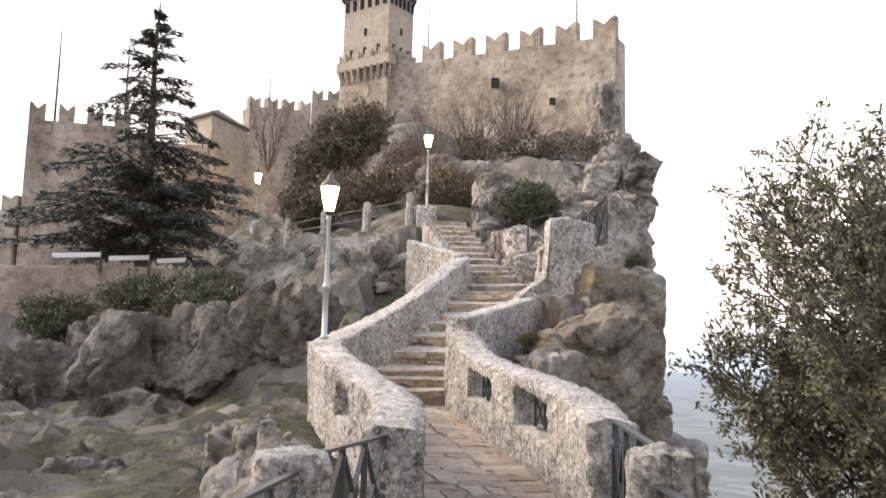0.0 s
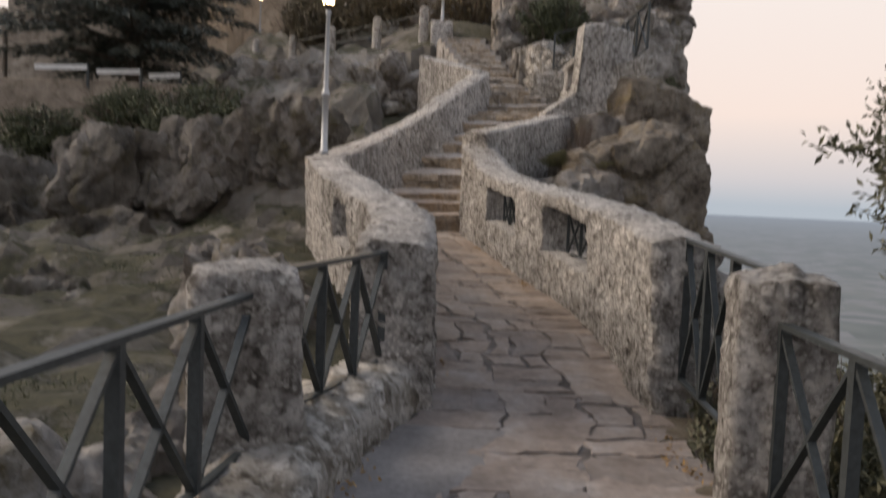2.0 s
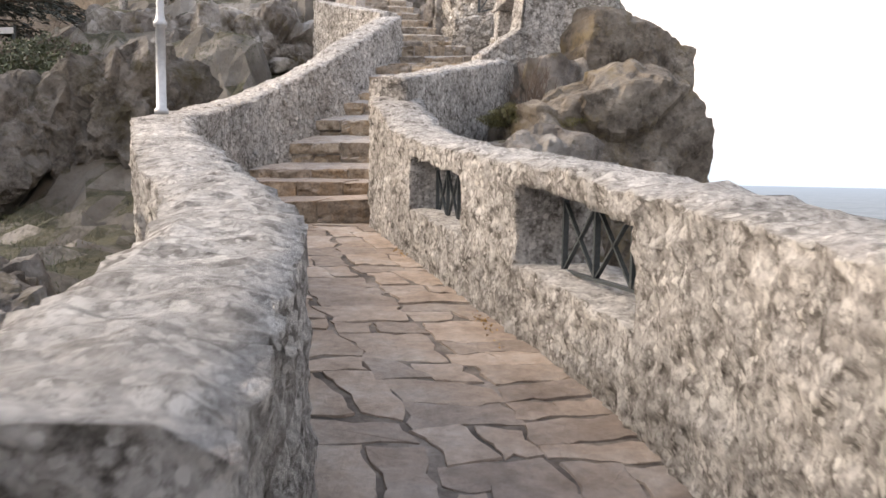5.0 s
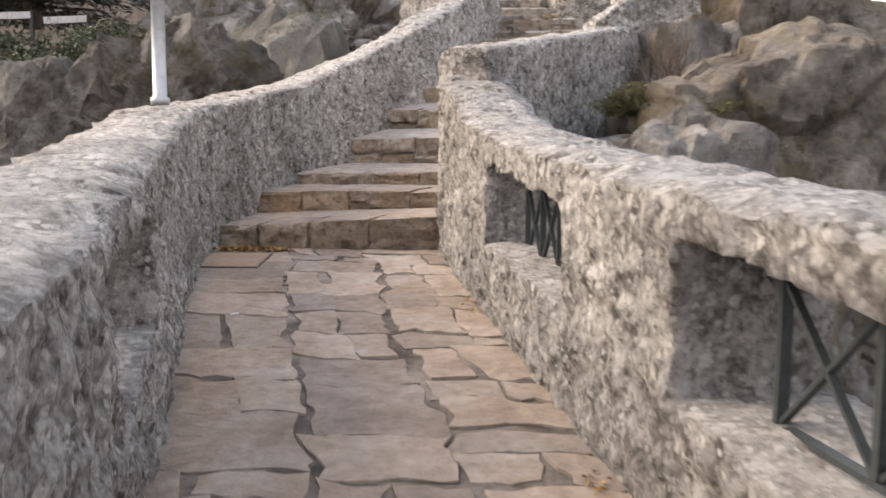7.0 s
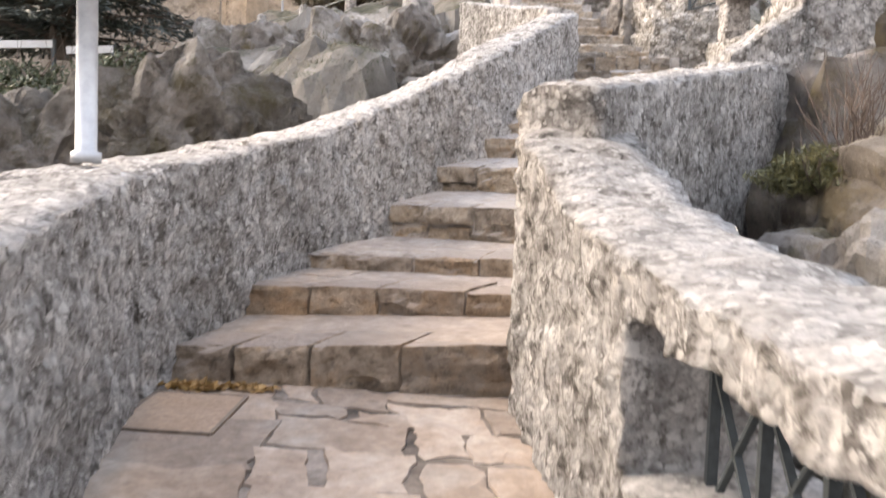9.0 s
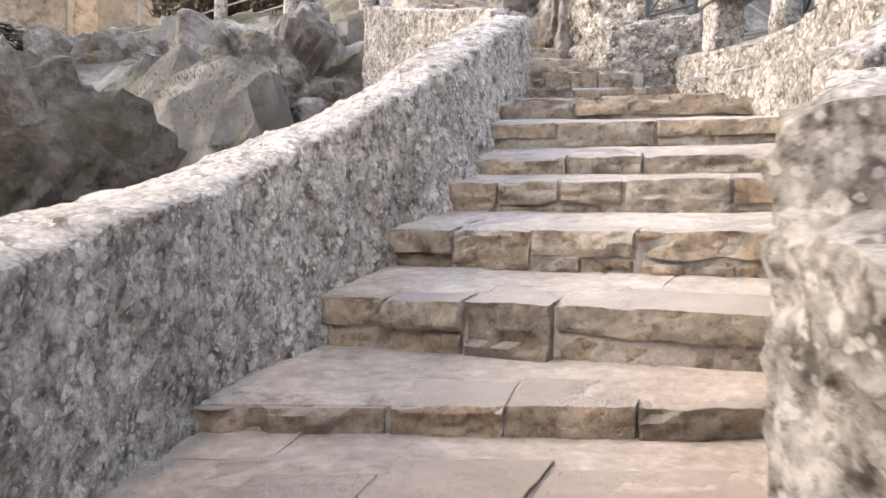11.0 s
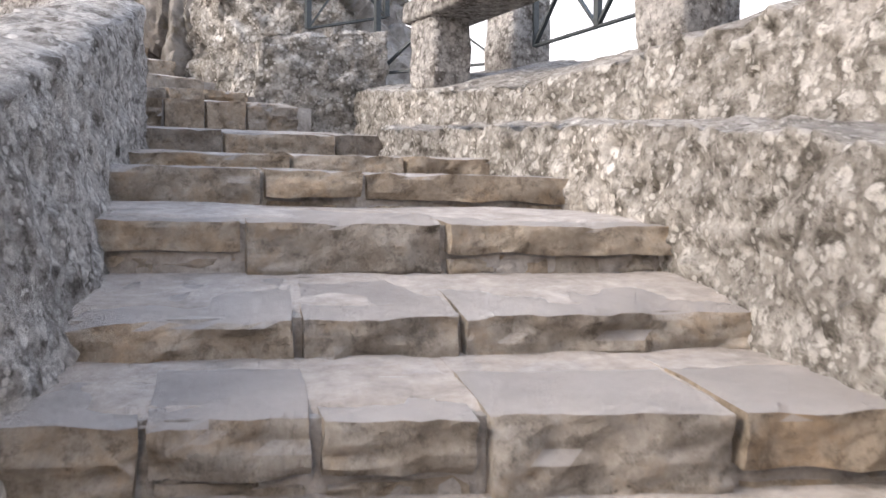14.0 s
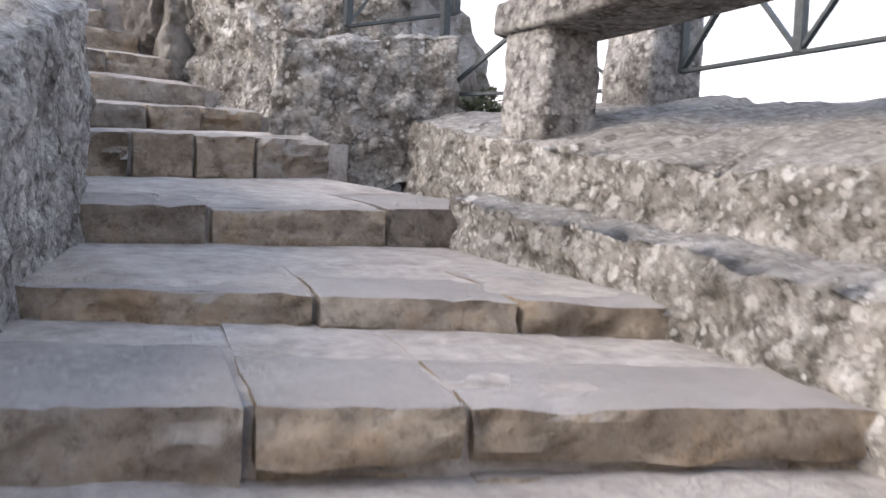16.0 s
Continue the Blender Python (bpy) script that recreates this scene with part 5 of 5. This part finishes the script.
tower = thing("castle_tower", "tall square ashlar tower with a tiled roof and corbels", "tower")
T = [(-6.47, 53.9), (-3.32, 51.66), (-1.76, 53.73), (-2.4, 57.0), (-5.6, 57.5)]
bm = bmesh.new()
prism(bm, T, 14.0, 25.6)
shaft = part("shaft", bm, TOWERSTONE, tower)
cx, cy = sum(p[0] for p in T) / 5, sum(p[1] for p in T) / 5
grow = [(cx + (x - cx) * 1.06, cy + (y - cy) * 1.06) for x, y in T]
bm = bmesh.new()
prism(bm, grow, 8.0, 20.4)
part("base", bm, CASTLE, tower)
gal = [(cx + (x - cx) * 1.16, cy + (y - cy) * 1.16) for x, y in T]
bm = bmesh.new()
prism(bm, gal, 20.2, 20.9)
gallery = part("gallery", bm, TOWERSTONE, tower)
for i in range(2):
    a, b = Vector((*gal[i], 0)), Vector((*gal[i + 1], 0))
    a2, b2 = Vector((*grow[i], 0)), Vector((*grow[i + 1], 0))
    for k in range(8):
        p, q = a.lerp(b, (k + 0.5) / 8), a2.lerp(b2, (k + 0.5) / 8)
        bm = bmesh.new()
        bar(bm, (q.x, q.y, 19.4), (p.x, p.y, 20.3), 0.2, 0.25)
        part("corbel", bm, CASTLE, gallery)
    for k in range(4):
        p, q = a.lerp(b, (k * 2 + 0.4) / 8), a.lerp(b, (k * 2 + 1.5) / 8)
        bm = bmesh.new()
        merlon(bm, (p.x, p.y), (q.x, q.y), 20.85, 0.6, (0.05, 0.3), 0.9)
        part("merlon", bm, CASTLE, gallery)
    u, v = Vector((*T[i], 0)), Vector((*T[i + 1], 0))
    side = (v - u).normalized()
    nrm = Vector((side.y, -side.x, 0))
    for f, z, w, h in ([((k + 0.5) / 6, 24.5, 0.32, 0.7) for k in range(6)] + [(0.5, 22.6, 0.22, 0.45), (0.2, 21.3, 0.25, 0.45), (0.5, 21.3, 0.25, 0.45), (0.8, 21.3, 0.25, 0.45)]):
        p = u.lerp(v, f) + nrm * 0.01
        bm = bmesh.new()
        bar(bm, (p.x, p.y, z), (p.x, p.y, z + h), w, 0.12)
        part("window", bm, DARKHOLE, shaft)
eave = [(cx + (x - cx) * 1.10, cy + (y - cy) * 1.10) for x, y in T]
bm = bmesh.new()
lo = [bm.verts.new((x, y, 25.4)) for x, y in eave]
hi = [bm.verts.new((x, y, 25.6)) for x, y in eave]
top = bm.verts.new((cx, cy, 26.8))
for i in range(5):
    j = (i + 1) % 5
    bm.faces.new((lo[i], lo[j], hi[j], hi[i]))
    bm.faces.new((hi[i], hi[j], top))
bm.faces.new(lo[::-1])
part("roof", bm, ROOFTILE, tower, "dark tiled roof")


def pole(x, y, z, h, r, label):
    p = thing("pole", label, "pole", "castle poles")
    bm = bmesh.new()
    lathe(bm, (x, y, z), [(0, r), (h * 0.6, r * 0.8), (h, r * 0.35)], 6)
    part("mast", bm, IRON, p)
    return p


flagpole = pole(-5.7, 54.3, 25.3, 3.4, 0.05, "thin flagpole with a pale flag on the tower")
verts = [(-5.7 + 0.75 * i / 8, 54.3 + 0.08 * math.sin(i * 0.9), 28.5 - 0.12 * i / 8 - 0.4 * j) for i in range(9) for j in range(2)]
mesh_ob("flag", verts, [(2 * i, 2 * i + 2, 2 * i + 3, 2 * i + 1) for i in range(8)], FLAG, flagpole, "pale blue and white flag")
pole(-3.4, 53.2, 25.6, 6.0, 0.04, "thin mast on the tower roof")
pole(-2.9, 54.2, 25.6, 3.4, 0.03, "thin mast on the tower roof")
pole(-0.66, 51.4, 20.3, 4.4, 0.04, "thin mast behind the castle wall")
pole(8.06, 45.8, 19.5, 8.5, 0.05, "tall thin mast on the castle wall")
pole(-18.9, 39.4, 12.3, 5.0, 0.06, "thin mast on the bastion")
pole(-16.0, 40.8, 12.5, 5.0, 0.06, "thin mast on the bastion")
pole(-10.6, 50.4, 16.4, 2.6, 0.04, "thin mast behind the upper wall")

turret = thing("castle_turret", "low pale castle building with a shallow dark roof", "building")
Q = [(-14.2, 45.2), (-12.3, 43.6), (-11.1, 47.0), (-13.3, 49.0)]
bm = bmesh.new()
prism(bm, Q, 2.0, 14.3)
part("wall", bm, TOWERSTONE, turret)
qx, qy = sum(p[0] for p in Q) / 4, sum(p[1] for p in Q) / 4
bm = bmesh.new()
lo = [bm.verts.new((qx + (x - qx) * 1.08, qy + (y - qy) * 1.08, 14.25)) for x, y in Q]
hi = [bm.verts.new((qx + (x - qx) * 1.08, qy + (y - qy) * 1.08, 14.4)) for x, y in Q]
top = bm.verts.new((qx, qy, 15.3))
for i in range(4):
    bm.faces.new((lo[i], lo[(i + 1) % 4], hi[(i + 1) % 4], hi[i]))
    bm.faces.new((hi[i], hi[(i + 1) % 4], top))
bm.faces.new(lo[::-1])
part("roof", bm, ROOFTILE, turret)


# ---- cedar ----
def conifer(x, y, z, h, spread, seed):
    tree = thing("cedar_tree", "tall dark cedar with ragged tiered branches", "tree")
    rnd = random.Random(seed)
    bm = bmesh.new()
    tube(bm, [(x, y, z), (x + 0.05, y, z + h * 0.4), (x, y, z + h * 0.8), (x + 0.05, y, z + h)], [0.26, 0.17, 0.07, 0.02], 8)
    part("trunk", bm, BARK, tree)
    verts, faces = [], []
    f = 0.10
    while f < 0.985:
        reach = spread * (1 - f) ** 0.8 * (1.0 if f < 0.35 else 0.72 + 0.3 * math.sin(f * 37) ** 2)
        count = 9 if f < 0.4 else 5
        for k in range(count):
            a = rnd.uniform(0, 2 * math.pi)
            ln = reach * rnd.uniform(0.5, 1.2)
            if ln < 0.15:
                continue
            zz = z + h * (f + rnd.uniform(-0.02, 0.02))
            tip = Vector((x + ln * math.cos(a), y + ln * math.sin(a), zz + ln * rnd.uniform(-0.12, 0.10)))
            base = Vector((x, y, zz))
            mid = base.lerp(tip, 0.5) + Vector((0, 0, 0.10 * ln))
            limb = bmesh.new()
            tube(limb, [base, mid, tip], [0.045 * (1 - f) + 0.012, 0.03 * (1 - f) + 0.01, 0.006], 4)
            part("branch", limb, BARK, tree)
            along = (tip - base).normalized()
            side = along.cross(Vector((0, 0, 1))).normalized()
            for q in range(int(40 + ln * 95)):
                t = rnd.random() ** 0.75
                c = base.lerp(mid, t * 2) if t < 0.5 else mid.lerp(tip, t * 2 - 1)
                w = (0.06 + 0.26 * ln * (1 - 0.55 * t)) * rnd.uniform(-1, 1)
                c = c + side * w * 0.55 + Vector((0, 0, rnd.uniform(-0.12, 0.05) - 0.18 * abs(w)))
                d = (along * rnd.uniform(0.3, 1.0) + side * (1 if w > 0 else -1) * rnd.uniform(0.2, 1.0) + Vector((0, 0, rnd.uniform(-0.5, 0.15)))).normalized()
                s = d.cross(Vector((rnd.gauss(0, 1), rnd.gauss(0, 1), 1.5))).normalized() * rnd.uniform(0.010, 0.022)
                ln2 = rnd.uniform(0.12, 0.27)
                o = len(verts)
                verts += [c - s, c + d * ln2 * 0.5 - s * 1.3, c + d * ln2, c + d * ln2 * 0.5 + s * 1.3, c + s]
                faces.append((o, o + 1, o + 2, o + 3, o + 4))
        f += (0.026 if f < 0.4 else 0.040) + 0.014 * rnd.random()
    mesh_ob("crown", verts, faces, NEEDLES, tree)


conifer(-9.75, 26.6, 3.6, 9.7, 4.3, 3)


# ---- broadleaf tree and shrubs ----
def leafy_tree():
    tree = thing("holm_oak_tree", "dark airy evergreen tree rising from the drop", "tree")
    rnd = random.Random(21)
    bm = bmesh.new()
    tube(bm, [(2.75, 3.2, -2.4), (2.7, 3.25, -0.8), (2.68, 3.3, 0.4), (2.75, 3.35, 1.6), (2.7, 3.3, 2.3)], [0.13, 0.1, 0.07, 0.04, 0.015], 8)
    part("trunk", bm, BARK, tree)
    # boughs
    boughs = []
    for k in range(130):
        z = rnd.uniform(-1.0, 2.75) if k % 5 else rnd.uniform(0.9, 1.9)
        left = float(np.interp(z, [-1.0, 0.75, 0.95, 1.2, 1.75, 2.0, 2.4, 2.8], [1.85, 1.68, 1.76, 1.50, 1.26, 1.38, 1.66, 2.05]))
        tip = Vector((left + 2.0 * rnd.random() ** 1.1, rnd.uniform(2.7, 4.0), z))
        foot = Vector((2.68, 3.3, max(-1.4, min(1.9, z - rnd.uniform(0.5, 1.0)))))
        mid = foot.lerp(tip, 0.55) + Vector((rnd.uniform(-0.1, 0.1), rnd.uniform(-0.15, 0.15), -0.10))
        bm = bmesh.new()
        tube(bm, [foot, foot.lerp(mid, 0.5) + Vector((0, 0, -0.03)), mid, tip], [0.02, 0.016, 0.011, 0.004], 5)
        boughs.append((foot, mid, tip, part("limb", bm, BARK, tree)))
    verts, faces = [], []
    for foot, mid, tip, limb in boughs:
        twigs = bmesh.new()
        for q in range(21):
            f = 0.35 + 0.65 * rnd.random() ** 0.7
            s = foot.lerp(mid, f / 0.55) if f < 0.55 else mid.lerp(tip, (f - 0.55) / 0.45)
            way = ((tip - foot).normalized() * 0.7 + Vector((rnd.gauss(0, 0.75), rnd.gauss(0, 0.75), rnd.gauss(0.2, 0.65)))).normalized()
            ln = rnd.uniform(0.14, 0.36)
            m = s + way * ln * 0.5 + Vector((0, 0, -0.01))
            e = s + way * ln + Vector((0, 0, 0.25 * ln * rnd.random()))
            tube(twigs, [s, m, e], [0.005, 0.0035, 0.0015], 4)
            for n_l in range(int(26 + 70 * ln)):
                t = 0.25 + 0.75 * rnd.random() ** 0.6
                c = (s.lerp(m, t * 2) if t < 0.5 else m.lerp(e, t * 2 - 1)) + Vector((rnd.gauss(0, 0.022), rnd.gauss(0, 0.022), rnd.gauss(0, 0.022)))
                a = (way * 0.5 + Vector((rnd.gauss(0, 0.6), rnd.gauss(0, 0.6), rnd.gauss(0.15, 0.6)))).normalized()
                w = a.cross(Vector((rnd.gauss(0, 1), rnd.gauss(0, 1), rnd.gauss(0, 1)))).normalized()
                size = rnd.uniform(0.028, 0.055)
                fold = a.cross(w) * size * 0.12
                o = len(verts)
                verts += [c, c + a * size * 0.5 + w * size * 0.19 + fold, c + a * size, c + a * size * 0.5 - w * size * 0.19 + fold]
                faces += [(o, o + 1, o + 2), (o, o + 2, o + 3)]
        part("spray", twigs, BARK, limb)
    mesh_ob("crown", verts, faces, OAKLEAF, tree)


leafy_tree()


def shrub(name, label, blobs, count, size, mat, seed, twigs=14, spread=1.2, category="shrub", slim=0.5, own_roots=False):
    bush = thing(name, label, category)
    rnd = random.Random(seed)
    c, r = blobs[0]
    root = (c[0], c[1], c[2] - r[2] * 0.95)
    tips, roots = [], []
    for k in range(twigs):
        b = rnd.choice(blobs)
        d = Vector((rnd.gauss(0, 1), rnd.gauss(0, 1), abs(rnd.gauss(0, 1)))).normalized()
        roots.append((b[0][0], b[0][1], b[0][2] - b[1][2] * 0.95) if own_roots else root)
        tips.append((b[0][0] + d.x * b[1][0] * spread, b[0][1] + d.y * b[1][1] * spread, b[0][2] + d.z * b[1][2] * spread))
    for k, tip in enumerate(tips):
        branches("stem", roots[k], [tip], TWIG, bush, 0.016 * min(2.0, r[2] + 0.3), seed + k)
    if count:
        leaf_cloud("foliage", blobs, count, size, mat, bush, seed, slim)
    return bush


shrub("shrub", "olive-brown rounded shrub on the castle slope", [((-4.3, 36, 10.9), (1.9, 2.0, 2.0)), ((-3.2, 36, 11.6), (1.4, 1.8, 1.6)), ((-5.5, 35.5, 9.6), (1.4, 2.0, 1.7))], 14000, 0.17, SHRUB, 31, 30, 1.02)
shrub("shrub", "dark brown thicket on the slope beside the cedar", [((-5.4, 33.5, 7.6), (1.6, 1.6, 1.3)), ((-3.6, 32, 7.8), (1.9, 1.5, 1.2)), ((-1.9, 32, 8.2), (1.2, 1.3, 1.1))], 9000, 0.15, SHRUB, 32, 50, 1.15)
shrub("shrub", "round dark green shrub between the rocks", [((2.95, 25.4, 6.25), (1.25, 1.1, 1.15))], 9000, 0.10, GREENSHRUB, 33, 20)
shrub("shrub", "brown scrub below the castle wall", [((4.0, 34.5, 10.6), (2.4, 1.4, 1.0)), ((6.6, 33.8, 10.4), (1.6, 1.3, 0.8))], 2600, 0.15, SHRUB, 34, 70, 1.3)
shrub("bare_shrub", "leafless twiggy bush below the castle wall", [((4.0, 40.5, 13.3), (1.5, 0.8, 2.0))], 0, 0.1, SHRUB, 35, 55, 1.0)
shrub("bare_shrub", "leafless twiggy trees above the stair", [((-0.4, 32, 8.9), (1.3, 0.9, 2.0))], 0, 0.1, SHRUB, 36, 55, 1.0)
shrub("bare_shrub", "thin bare saplings before the upper castle wall", [((-9.2, 44, 13.6), (1.2, 0.8, 2.6))], 0, 0.1, SHRUB, 37, 22, 1.0)
shrub("shrub", "dark bush under the cedar terrace", [((-5.5, 20.2, 2.5), (1.0, 0.9, 0.75)), ((-6.6, 20.6, 2.3), (1.0, 0.9, 0.8))], 9000, 0.10, GREENSHRUB, 38, 16)
shrub("shrub", "dark thicket along the foot of the road wall", [((-8.0, 21.9, 2.9), (1.6, 0.8, 0.75)), ((-6.2, 22.2, 3.2), (1.2, 0.8, 0.65)), ((-9.9, 21.2, 2.2), (1.5, 0.9, 0.85))], 17000, 0.09, GREENSHRUB, 45, 40, 1.1)
shrub("shrub", "small bush clinging to the cliff edge", [((6.5, 25.8, 4.5), (0.4, 0.4, 0.45))], 700, 0.10, GREENSHRUB, 39, 10)
shrub("shrub", "leafy weeds below the railing", [((1.55, 4.7, -0.02), (0.22, 0.55, 0.22)), ((1.45, 3.0, -0.15), (0.3, 0.7, 0.25)), ((1.75, 4.1, -0.05), (0.3, 0.7, 0.3)), ((1.25, 4.35, -0.1), (0.1, 0.45, 0.09)), ((1.3, 1.6, -0.25), (0.3, 0.9, 0.25)), ((1.7, 3.7, 0.12), (0.3, 0.6, 0.28)), ((1.9, 4.6, 0.1), (0.3, 0.5, 0.3)), ((1.12, 3.3, -0.12), (0.09, 0.4, 0.07)), ((1.3, 4.9, -0.05), (0.14, 0.35, 0.12)), ((1.35, 5.1, 0.05), (0.14, 0.25, 0.18)), ((1.8, 4.9, 0.18), (0.35, 0.5, 0.34)), ((1.95, 4.2, 0.2), (0.4, 0.6, 0.36)), ((1.62, 5.35, 0.12), (0.2, 0.35, 0.3)), ((2.0, 3.4, 0.05), (0.4, 0.6, 0.35)), ((1.2, 4.6, -0.03), (0.12, 0.4, 0.1))], 26000, 0.04, OAKLEAF, 40, 30, 0.9, own_roots=True)
shrub("grass_tuft", "tuft of yellow dry grass on the ledge", [((1.72, 13.6, 1.75), (0.42, 0.3, 0.16)), ((2.2, 13.3, 1.7), (0.4, 0.3, 0.15))], 11000, 0.05, DRYGRASS, 41, 14, 1.1, "grass", 0.10)
shrub("bare_shrub", "dry bare weeds growing behind the wall", [((2.05, 14.1, 1.95), (0.34, 0.3, 0.42))], 0, 0.1, SHRUB, 42, 34, 1.0)

shrub("shrub", "brown scrub above the upper stair", [((0.6, 31.0, 8.0), (1.7, 1.2, 1.0)), ((-1.0, 33.5, 9.6), (1.8, 1.3, 1.1)), ((1.6, 34, 10.2), (1.5, 1.2, 1.0))], 7000, 0.13, SHRUB, 43, 40, 1.25)
shrub("bare_shrub", "bare grey saplings on the castle slope", [((1.8, 37, 11.8), (1.6, 0.9, 1.9))], 0, 0.1, SHRUB, 44, 40, 1.0)

# ---- fence and road rail on the slope ----
fence = thing("fence", "slope fence of stone posts with thin rails", "fence")
run = [(-7.8, 34.6, 6.0), (-6.0, 32.75, 5.9), (-4.3, 30.9, 5.95), (-2.54, 29.16, 6.0), (-0.94, 27.74, 6.1)]
for x, y, z in run:
    bm = bmesh.new()
    lathe(bm, (x, y, z - 0.5), [(0, 0.17), (1.2, 0.15), (1.4, 0.14), (1.45, 0.08)], 8)
    part("post", bm, ROUGHCAST, fence)
for (x0, y0, z0), (x1, y1, z1) in zip(run, run[1:]):
    for dz in (0.35, 0.7):
        bm = bmesh.new()
        bar(bm, (x0, y0, z0 + dz), (x1, y1, z1 + dz), 0.03)
        part("rail", bm, IRON, fence)
road_wall = [(-19.0, 24.0, -1.0, -19.0, 24.0, 3.75, 0.4), (-11.5, 23.8, 0.0, -11.5, 23.8, 3.85, 0.4), (-7.6, 25.3, 2.0, -7.6, 25.3, 4.0, 0.4)]
tagged(rough_wall("wall_road", road_wall, -1, CASTLE, step=0.5, rows_up=6), "plain retaining wall of the castle road", "retaining wall", kind="structure")
guard = thing("road_barrier", "long white barrier beam along the road", "barrier")
for a, b in (((-11.5, 23.95), (-10.2, 24.35)), ((-10.0, 24.45), (-8.9, 24.85)), ((-8.7, 24.95), (-7.9, 25.3))):
    bm = bmesh.new()
    bar(bm, (*a, 4.15), (*b, 4.25), 0.06, 0.14)
    part("beam", bm, WHITEBAR, guard)
    bm = bmesh.new()
    bar(bm, (*b, 3.7), (*b, 4.35), 0.07)
    part("post", bm, IRON, guard)

block = rough_beam("lamp_plinth", (-0.35, 27.6, 5.4), (-0.35, 27.6, 6.55), 0.7, 0.7, ROUGHCAST, "square stone block carrying a lamp", "plinth", 8)

# ---- small things on the path ----
cover = thing("manhole_cover", "square stone-filled cover set in the paving", "manhole cover")
bm = bmesh.new()
bmesh.ops.create_cube(bm, size=1.0)
for v in bm.verts:
    v.co = Vector((-1.34 + v.co.x * 0.42, 12.65 + v.co.y * 0.46, path_z(12.65 + v.co.y * 0.46) + 0.004 + v.co.z * 0.024))
part("lid", bm, COVER, cover)
for (ax, ay), (bx, by) in (((-1.56, 12.41), (-1.12, 12.41)), ((-1.12, 12.41), (-1.12, 12.89)), ((-1.12, 12.89), (-1.56, 12.89)), ((-1.56, 12.89), (-1.56, 12.41))):
    bm = bmesh.new()
    bar(bm, (ax, ay, path_z(ay) + 0.010), (bx, by, path_z(by) + 0.010), 0.018, 0.014)
    part("frame", bm, WORNIRON, cover)
litter = thing("leaf_litter", "heap of dry brown leaves against the first step", "leaves", kind="stuff")
leaf_cloud("leaves", [((-1.42, 12.98, path_z(12.98) + 0.02), (0.2, 0.08, 0.02)), ((-1.15, 13.02, path_z(13.0) + 0.015), (0.2, 0.06, 0.015))], 260, 0.055, DEADLEAF, litter, 6, 0.55, 0.6, 0.0)


debris = thing("leaf_litter", "scattered dry leaf scraps along the path's edges", "leaves", kind="stuff")
leaf_cloud("leaves", [((-0.50, 4.3, path_z(4.3) + 0.012), (0.16, 0.9, 0.012)), ((1.02, 4.4, path_z(4.4) + 0.014), (0.14, 0.9, 0.014)), ((-0.12, 6.4, path_z(6.4) + 0.012), (0.06, 1.0, 0.012)), ((0.72, 9.4, path_z(9.4) + 0.012), (0.08, 1.6, 0.012)), ((0.35, 11.6, path_z(11.6) + 0.012), (0.08, 1.0, 0.012))], 240, 0.026, DEADLEAF, debris, 16, 0.5, 0.6, 0.0)
scrap = thing("paper_scrap", "tiny white paper scrap lying on the flagstones", "litter")
bm = bmesh.new()
tube(bm, [(-0.978, 11.244, path_z(11.256) + 0.014), (-0.938, 11.268, path_z(11.256) + 0.016)], [0.006, 0.006], 7)
part("paper", bm, WHITEBAR, scrap)


# ---- grass and low weeds on the slope ----
def hillside_grass(name, label, count, area, size, mat, seed, keep):
    rnd = random.Random(seed)
    verts, faces = [], []
    tries = 0
    while len(faces) < count and tries < count * 6:
        tries += 1
        x, y = rnd.uniform(area[0], area[1]), rnd.uniform(area[2], area[3])
        if noise.noise(Vector((x * 0.5, y * 0.5, seed))) < keep:
            continue
        z = ground_z(x, y)
        for k in range(3):
            c = Vector((x + rnd.gauss(0, 0.06), y + rnd.gauss(0, 0.06), z - 0.02))
            d = Vector((rnd.gauss(0, 0.5), rnd.gauss(0, 0.5), 1.0)).normalized() * size * rnd.uniform(0.5, 1.3)
            w = Vector((rnd.gauss(0, 1), rnd.gauss(0, 1), 0)).normalized() * size * 0.09
            o = len(verts)
            verts += [c - w, c + w, c + d * 0.6 + w * 0.7, c + d, c + d * 0.6 - w * 0.7]
            faces.append((o, o + 1, o + 2, o + 3, o + 4))
    tagged(mesh_ob(name, verts, faces, mat), label, "grass", kind="stuff")


hillside_grass("grass", "dark green grass between the rocks of the slope", 60000, (-11, -1.9, 4, 22), 0.045, GREENSHRUB, 7, 0.04)
hillside_grass("weeds", "dry brown weeds between the rocks of the slope", 22000, (-10, -1.9, 8, 30), 0.055, SHRUB, 9, 0.12)
